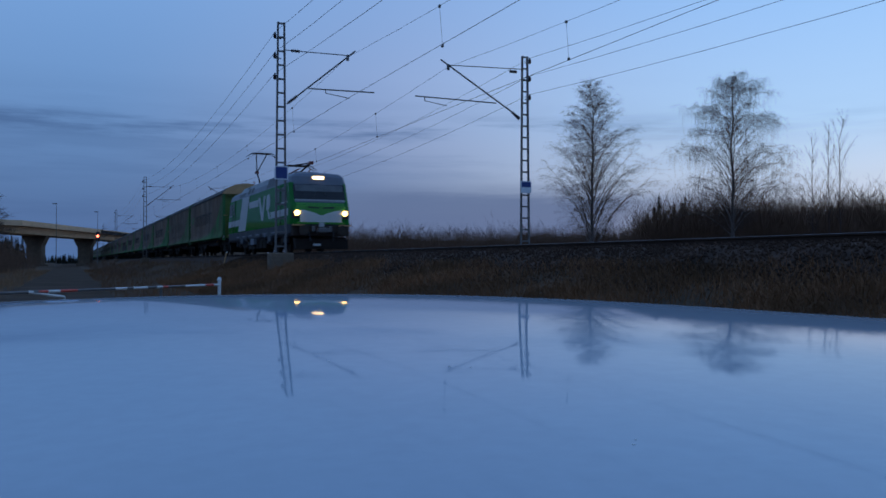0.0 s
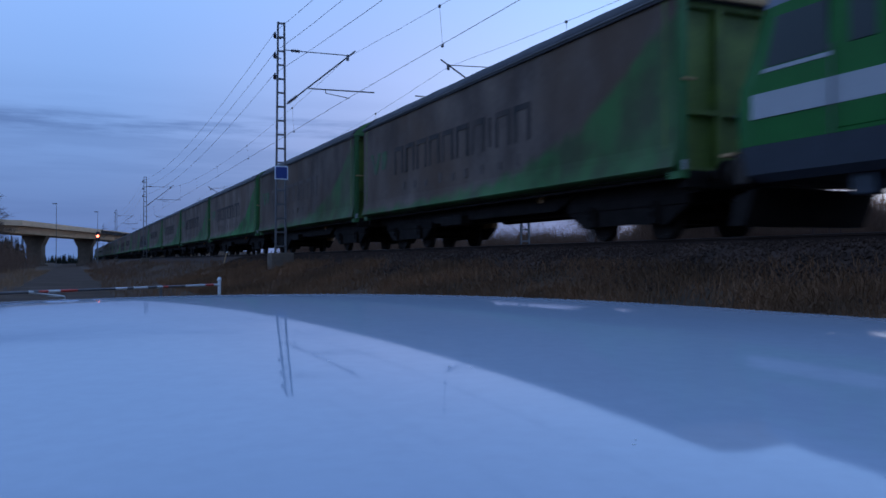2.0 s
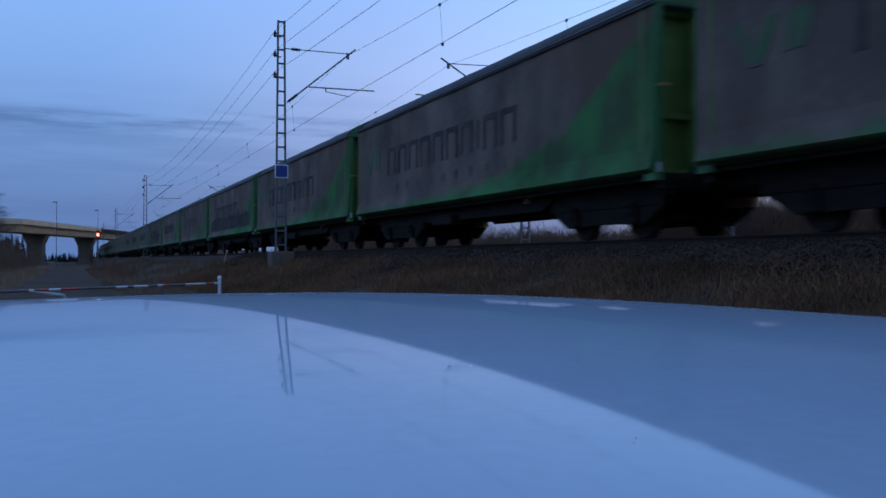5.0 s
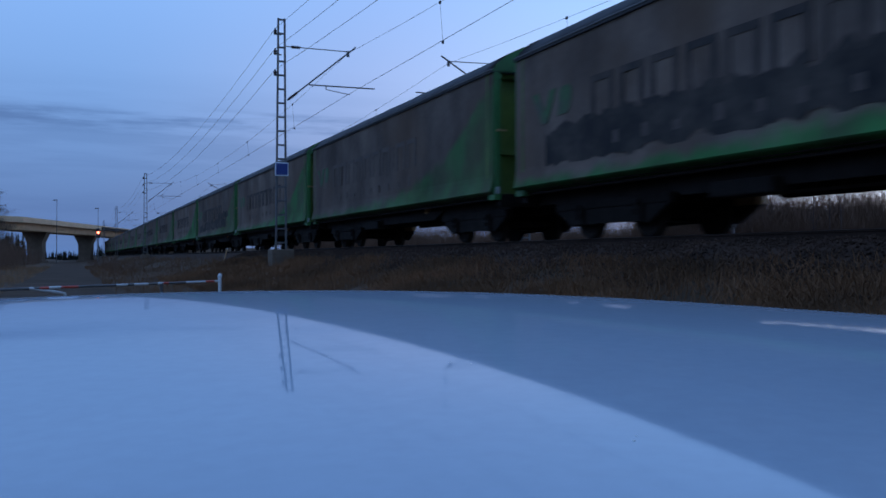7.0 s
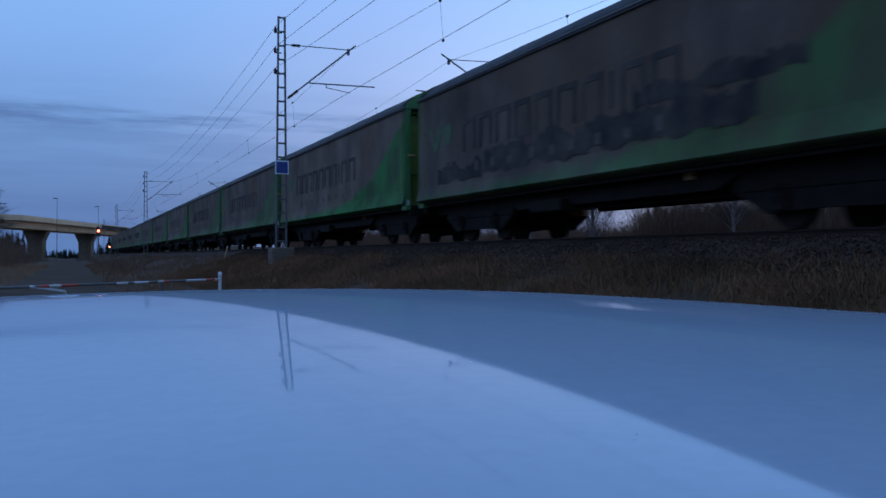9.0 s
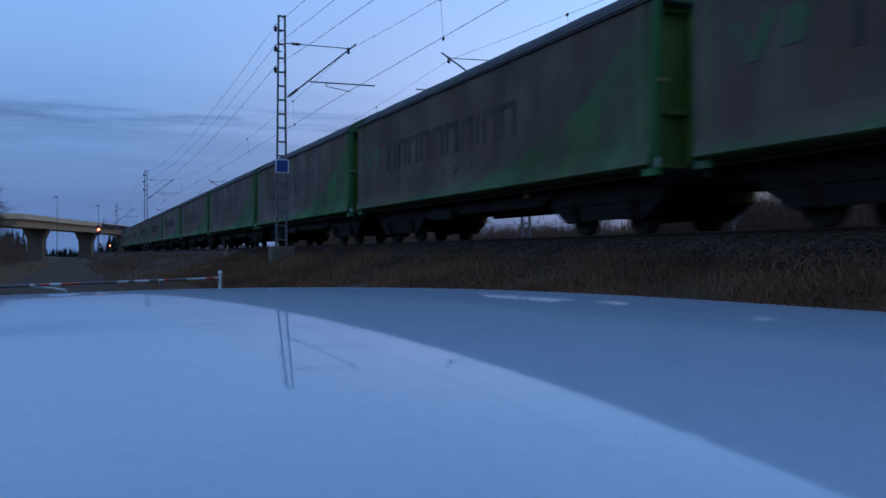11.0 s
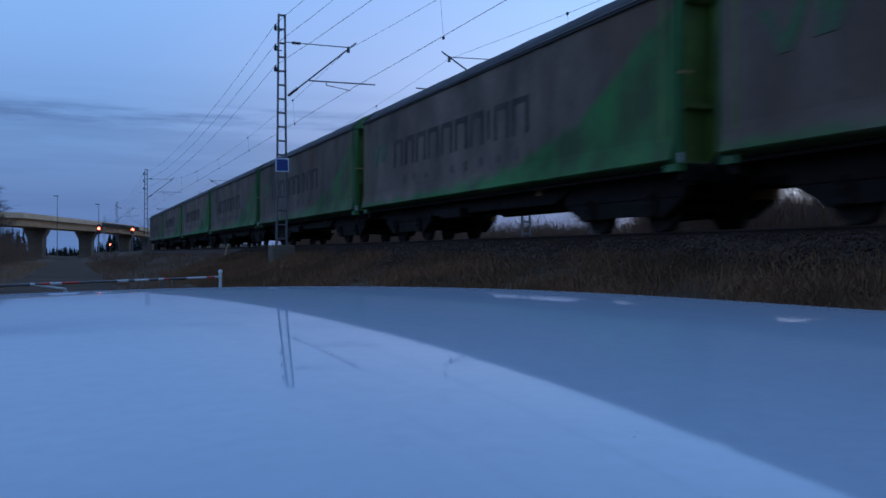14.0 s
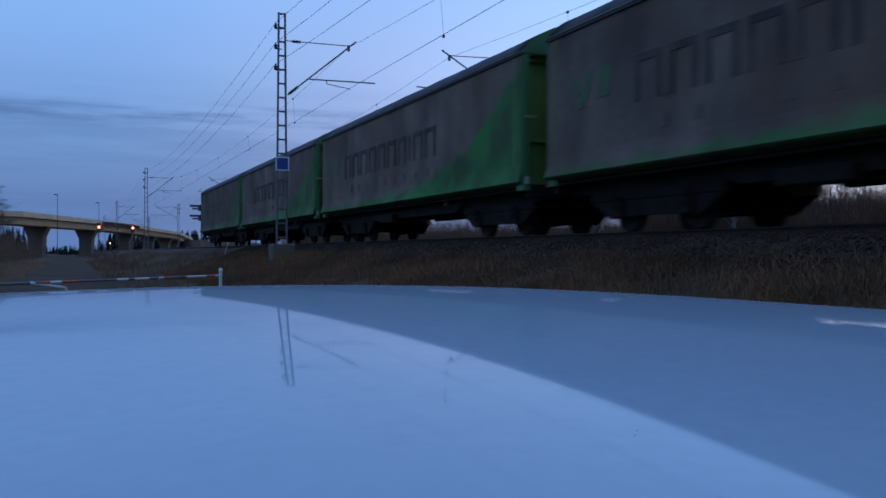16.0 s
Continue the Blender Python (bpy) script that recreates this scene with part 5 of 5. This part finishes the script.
        for k in (-0.62, 0.62):
            part("brake_hose", rod(bmesh.new(), (k, y - d * 0.02, 1.0), (k * 0.9, y - d * 0.22, 0.55), 0.035), M["black"], g)
        part("nose_plate", box(bmesh.new(), -0.13, 0.13, *sorted((y - d * 0.14, y - d * 0.06)), 1.24, 1.44, 0.02), M["livery"], g, "small pale plate")
        for k in (-1, 1):
            part("jumper_socket", box(bmesh.new(), k * 0.42 - 0.09, k * 0.42 + 0.09, *sorted((y - d * 0.2, y - d * 0.02)), 0.98, 1.26, 0.03), M["steel"], g, "grey jumper cable socket")
            part("buffer_plate", box(bmesh.new(), k * 1.15 - 0.3, k * 1.15 + 0.3, *sorted((y - d * 0.28, y - d * 0.02)), 1.27, 1.33, 0.01), M["tan_and_glow"], g, "dusty buffer step")
        part("step_plate", box(bmesh.new(), -0.45, -0.1, *sorted((y - d * 0.32, y - d * 0.14)), 0.3, 0.42, 0.01), M["livery"], g)
    bogie(g, 4.35, 2.6, 0.62, True)
    bogie(g, 14.0, 2.6, 0.62, True)
    # pantographs: the rear one raised, the front one folded
    for name, base, pts, mirror in (("raised_pantograph", 14.3, [(14.5, 4.2), (16.0, 5.35), (14.45, 6.42)], 1), ("folded_pantograph", 3.4, [(5.0, 4.2), (2.0, 4.55), (4.7, 4.66)], 1)):
        p = part(name, box(box(bmesh.new(), -0.62, 0.62, base - 0.5, base - 0.42, 4.12, 4.18), -0.62, 0.62, base + 0.6, base + 0.68, 4.12, 4.18), M["steel"], g, "grey pantograph raised to the wire" if base > 10 else "folded pantograph with red insulators")
        (ya, za), (yb, zb), (yc, zc) = pts
        part("lower_arm", rod(bmesh.new(), (0, ya, za), (0, yb, zb), 0.05), M["gear"], p)
        part("upper_arm", rod(rod(bmesh.new(), (0, yb, zb), (-0.35, yc, zc), 0.035), (0, yb, zb), (0.35, yc, zc), 0.035), M["gear"], p)
        part("base_rod", rod(rod(bmesh.new(), (-0.5, ya, za), (-0.3, ya * 0.4 + yb * 0.6, za + (0.16 if base < 10 else 0.5)), 0.035), (0.5, ya, za), (0.3, ya * 0.4 + yb * 0.6, za + (0.16 if base < 10 else 0.5)), 0.035), M["panto"], p, "red-brown rod")
        for k in (-0.25, 0.25):
            part("collector", rod(rod(rod(bmesh.new(), (-0.62, yc + k, zc), (0.62, yc + k, zc), 0.03), (0.62, yc + k, zc), (0.95, yc + k, zc - 0.22), 0.022), (-0.62, yc + k, zc), (-0.95, yc + k, zc - 0.22), 0.022), M["gear"], p)
        part("knee", box(bmesh.new(), -0.12, 0.12, yb - 0.12, yb + 0.12, zb - 0.08, zb + 0.08, 0.02), M["panto"], p, "red knee joint")
        for kx in (-0.5, 0.5):
            for ky in (-0.46, 0.64):
                part("insulator", lathe(bmesh.new(), (kx, base + ky, 3.86), (0, 0, 1), [(0.06, 0), (0.11, 0.05), (0.06, 0.08), (0.11, 0.13), (0.06, 0.16), (0.1, 0.2), (0.05, 0.26)], 10), M["panto"], p, "red-brown insulator")
    return g


WAGON = 17.43
PITCH = 18.555


def build_wagon():
    L, w = WAGON, 1.68
    g = holder("covered_wagon", pose(NEAR, 60.875, RAIL), "dirty grey and green covered goods wagon with arched roof", "goods wagon", "wagons of the train")
    rng = random.Random(3)
    for s in (-1, 1):
        bm = bmesh.new()
        ny, gr = 48, []
        for z in [1.08, 1.11, 1.14, 1.17, 1.20, 1.24, 1.30, 1.38, 1.48, 1.62] + [1.62 + 2.54 * k / 9 for k in range(1, 10)]:
            skirt = 0.09 * max(0.0, (1.62 - z) / 0.42) ** 1.5 if z > 1.20 else 0.09 - 0.25 * ((1.20 - z) / 0.12) ** 1.4
            row = []
            for i in range(ny + 1):
                y = 0.05 + (L - 0.1) * i / ny
                out = 0.006 * noise.noise((y * 0.9, z * 0.8, 3)) - 0.02 * (1 if i % 12 == 0 and 0 < i < ny else 0) + skirt
                row.append(bm.verts.new((s * (w - 0.01 + out), y, z)))
            gr.append(row)
        for a, b in zip(gr, gr[1:]):
            for i in range(ny):
                bm.faces.new((a[i], a[i + 1], b[i + 1], b[i]))
        bmesh.ops.solidify(bm, geom=list(bm.faces), thickness=0.04)
        bmesh.ops.recalc_face_normals(bm, faces=bm.faces)
        wall = part("side_wall", bm, M["curtain"], g, "dirty grey side wall with a faded green sweep")
        part("bottom_rail", box(bmesh.new(), *sorted((s * (w - 0.28), s * (w - 0.17))), 0.04, L - 0.04, 1.02, 1.08, 0.015), M["gear"], g, "dark bottom rail")
        # a row of dark faded marks: plain open gates and one post
        y1, t = 14.2, 0.068
        for k in range(10):
            wd = 0.24 if k == 7 else 0.78
            a, b, z0, z1 = y1 - wd + t, y1 - t, 2.40, 3.12
            bars = [(a, b, z0, z1)] if k == 7 else [(a - t, b + t, z1 - t, z1 + t), (a - t, a + t, z0 - t, z1 - t), (b - t, b + t, z0 - t, z1 - t)]
            for lo, hi, lz, hz in bars:
                part("lettering_bar", box(bmesh.new(), *sorted((s * (w - 0.03), s * (w + 0.004))), lo, hi, lz, hz), M["letter"], wall, "faded dark bar")
            y1 -= wd + 0.19
        # a lower row of small worn marks
        for k in range(9):
            y = 13.4 - 0.95 * k + rng.uniform(-0.1, 0.1)
            part("worn_mark", box(bmesh.new(), *sorted((s * (w - 0.03), s * (w + 0.003))), y - 0.09, y + 0.07, 1.78, 1.78 + rng.uniform(0.16, 0.3)), M["faint"], wall, "small worn dark mark")
        for name, shape in (("emblem_chevron", [(7.85, 3.12), (7.35, 3.12), (6.78, 2.25), (6.35, 3.12), (5.88, 3.12), (6.55, 1.80), (7.0, 1.80)]),
                            ("emblem_block", [(5.75, 2.0), (5.62, 2.92), (5.45, 3.10), (5.0, 3.12), (4.76, 3.0), (4.70, 2.70), (4.80, 2.3), (5.02, 2.0)])):
            part(name, prism(bmesh.new(), [(16.6 - (7.85 - y) * 0.53, 2.5 + (z - 1.8) * 0.53) for y, z in shape], s * (w - 0.03), s * (w + 0.004)), M["emblem"], wall, "plain faded green shape")
        part("cant_rail", box(bmesh.new(), *sorted((s * (w - 0.05), s * (w + 0.035))), 0.02, L - 0.02, 4.12, 4.18, 0.01), M["wagon_roof"], g)
        # added paler strip: draws the sky's reflection along the roof edge
        part("gutter", box(bmesh.new(), *sorted((s * (w - 0.02), s * (w + 0.05))), 0.02, L - 0.02, 4.182, 4.215, 0.006), M["steel"], g, "thin pale strip for the sky's glint on the roof edge")
        part("sole_bar", box(bmesh.new(), *sorted((s * 1.04, s * 1.12)), 0.1, L - 0.1, 0.80, 1.10), M["gear"], g)
        part("side_girder", prism(bmesh.new(), [(4.2, 0.98), (4.9, 0.70), (12.0, 0.70), (12.7, 0.98)], s * 1.13, s * 1.20), M["gear"], g, "dark trussed girder")
        if s < 0:
            part("brake_box", box(bmesh.new(), -1.42, -1.0, 9.6, 11.0, 0.58, 0.84, 0.03), M["gear"], g, "grimy brake gear box")
        part("number_plate", box(bmesh.new(), *sorted((s * 1.12, s * 1.22)), 5.45, 5.68, 0.92, 1.06), M["tan_and_glow"], g, "small tan plate")
    bm = bmesh.new()
    rows = []
    arc = [(-w - 0.01, 4.17), (-1.6, 4.32), (-1.3, 4.58), (-0.8, 4.82), (0, 4.92), (0.8, 4.82), (1.3, 4.58), (1.6, 4.32), (w + 0.01, 4.17)]
    for k in range(25):
        y = 0.03 + (L - 0.06) * k / 24
        rows.append([bm.verts.new((x, y, z + (0.012 if k % 4 == 0 else 0))) for x, z in arc])
    for a, b in zip(rows, rows[1:]):
        for k in range(8):
            bm.faces.new((a[k], a[k + 1], b[k + 1], b[k]))
    bmesh.ops.solidify(bm, geom=list(bm.faces), thickness=0.03)
    part("roof", bm, M["wagon_roof"], g, "sooty arched roof", smooth=True)
    for y, d in ((0, 1), (L, -1)):
        end = part("end_wall", box(bmesh.new(), -w, w, *sorted((y + d * 0.34, y + d * 0.40)), 1.14, 4.2), M["wagon_end"], g, "yellow-green steel end wall")
        bm = bmesh.new()
        vs = [[bm.verts.new((x, y + d * q, z)) for x, z in arc] for q in (0.02, 0.08)]
        bm.faces.new(vs[0])
        bm.faces.new(vs[1][::-1])
        for k in range(9):
            bm.faces.new((vs[0][k], vs[0][(k + 1) % 9], vs[1][(k + 1) % 9], vs[1][k]))
        bmesh.ops.recalc_face_normals(bm, faces=bm.faces)
        part("gable", bm, M["wagon_green"], end, "arched gable")
        for x in (-1.58, -0.62, 0.62, 1.58):
            outer = abs(x) > 1
            part("end_post", box(bmesh.new(), x - (0.07 if outer else 0.06), x + (0.09 if outer else 0.06), *sorted((y - d * (0.02 if outer else -0.2), y + d * 0.345)), 1.0, 4.14, 0.01), M["wagon_green"] if outer else M["wagon_end"], end)
        for z in (1.18, 2.2, 4.08):
            part("end_rail", box(bmesh.new(), -1.5, 1.5, *sorted((y + d * 0.22, y + d * 0.345)), z - 0.05, z + 0.05, 0.01), M["wagon_end"], end)
        part("handle", rod(bmesh.new(), (-1.62, y - d * 0.05, 2.7), (-1.35, y - d * 0.05, 2.7), 0.02), M["gable"], end)
        part("lamp_iron", box(bmesh.new(), -1.62, -1.54, *sorted((y - d * 0.04, y - d * 0.02)), 1.15, 1.32, 0.005), M["livery"], end, "pale corner bracket")
        part("head_stock", box(bmesh.new(), -1.5, 1.5, *sorted((y + d * 0.02, y + d * 0.22)), 0.85, 1.14, 0.02), M["gear"], g)
        buffers(g, y + d * 0.1, -d, M["gear"])
        part("coupler", box(bmesh.new(), -0.14, 0.14, *sorted((y - d * 0.52, y + d * 0.3)), 0.92, 1.14, 0.03), M["gear"], g)
    part("centre_sill", box(bmesh.new(), -0.3, 0.3, 0.3, L - 0.3, 0.7, 1.12), M["gear"], g)
    part("floor_plate", box(bmesh.new(), -1.6, 1.6, 0.1, L - 0.1, 1.10, 1.16), M["gear"], g)
    bogie(g, 2.5, 2.1, 0.46)
    bogie(g, L - 2.95, 2.1, 0.46)
    return g


loco = build_loco()
loco_wheels = list(ROLLING)
ROLLING.clear()
wagons = [build_wagon()]
wagon_wheels = list(ROLLING)
for k in range(1, 22):
    wagons.append(copy_thing(wagons[0], pose(NEAR, 60.875 + PITCH * k, RAIL)))

for o in wagons[0].children_recursive:
    if o.name.startswith("gable"):
        o.data = o.data.copy()
        o.data.materials[0] = M["gable"]
        o["label"] = "tan arched gable"

for k in (1, 7, 13, 14, 15, 21):
    for o in wagons[k].children_recursive:
        if o.name.startswith("lettering_bar"):
            o.material_slots[0].link = "OBJECT"
            o.material_slots[0].material = M["faint"]
            o["label"] = "nearly hidden dark bar"


def paint_blot(wagon, seed, label, rear=12.9, front=4.7, foot=1.62, head=2.22):
    """Sprayed dark blots low on a wagon's side."""
    rng = random.Random(seed)
    wall = next(o for o in wagon.children if o.name.startswith("side_wall"))
    n = 110
    ys = [rear + (front - rear) * k / n for k in range(n + 1)]
    top = [(y, head + 0.30 * noise.noise((y * 1.1, seed, 0)) + 0.22 * noise.noise((y * 3.7, seed, 2)) + rng.uniform(-0.05, 0.05)) for y in ys]
    low = [(y, foot + (0.22 if foot > 1.5 else 0.1) * noise.noise((y * 1.6, seed, 5)) + rng.uniform(-0.04, 0.04)) for y in ys]
    bm = bmesh.new()
    cols = [[bm.verts.new((x, y, z)) for x, z in ((-1.66, a), (-1.680, a), (-1.680, b), (-1.66, b))] for (y, a), (_, b) in zip(low, top)]
    for p, q in zip(cols, cols[1:]):
        for k in range(4):
            bm.faces.new((p[k], p[(k + 1) % 4], q[(k + 1) % 4], q[k]))
    bmesh.ops.recalc_face_normals(bm, faces=bm.faces)
    part("sprayed_blot", bm, M["spray"], wall, label)


paint_blot(wagons[6], 4, "wide dark sprayed paint blot", 16.0, 1.2, 1.56, 2.42)
paint_blot(wagons[9], 9, "dark sprayed paint blot", 12.9, 3.4, 1.66, 2.26)
paint_blot(wagons[9], 14, "dark sprayed paint blot", 15.9, 13.1, 1.6, 2.0)
paint_blot(wagons[9], 27, "dark sprayed paint blot", 6.6, 2.4, 2.3, 2.62)


def motions():
    steps = [float(k) for k in range(17)]
    walk(loco, [(t, pose(NEAR, 41.459 - travel(t), RAIL)) for t in steps])
    for k, wagon in enumerate(wagons):
        walk(wagon, [(t, pose(NEAR, 60.875 + PITCH * k - travel(t), RAIL)) for t in steps])
    for ob, y, r in loco_wheels:
        walk(ob, [(k / 30, pose(0, y, 0, math.degrees(travel(k / 30) / r), 0, 0)) for k in range(0, 481)])
    # the small wheels turn too fast to key each quarter turn: their plain discs turn on at a slower, even rate
    for wagon in wagons:
        for ob in wagon.children_recursive:
            if ob.name.startswith("wheelset"):
                y = ob.matrix_basis.translation.y
                walk(ob, [(k / 10, pose(0, y, 0, 80 * k, 0, 0)) for k in range(161)])


motions()
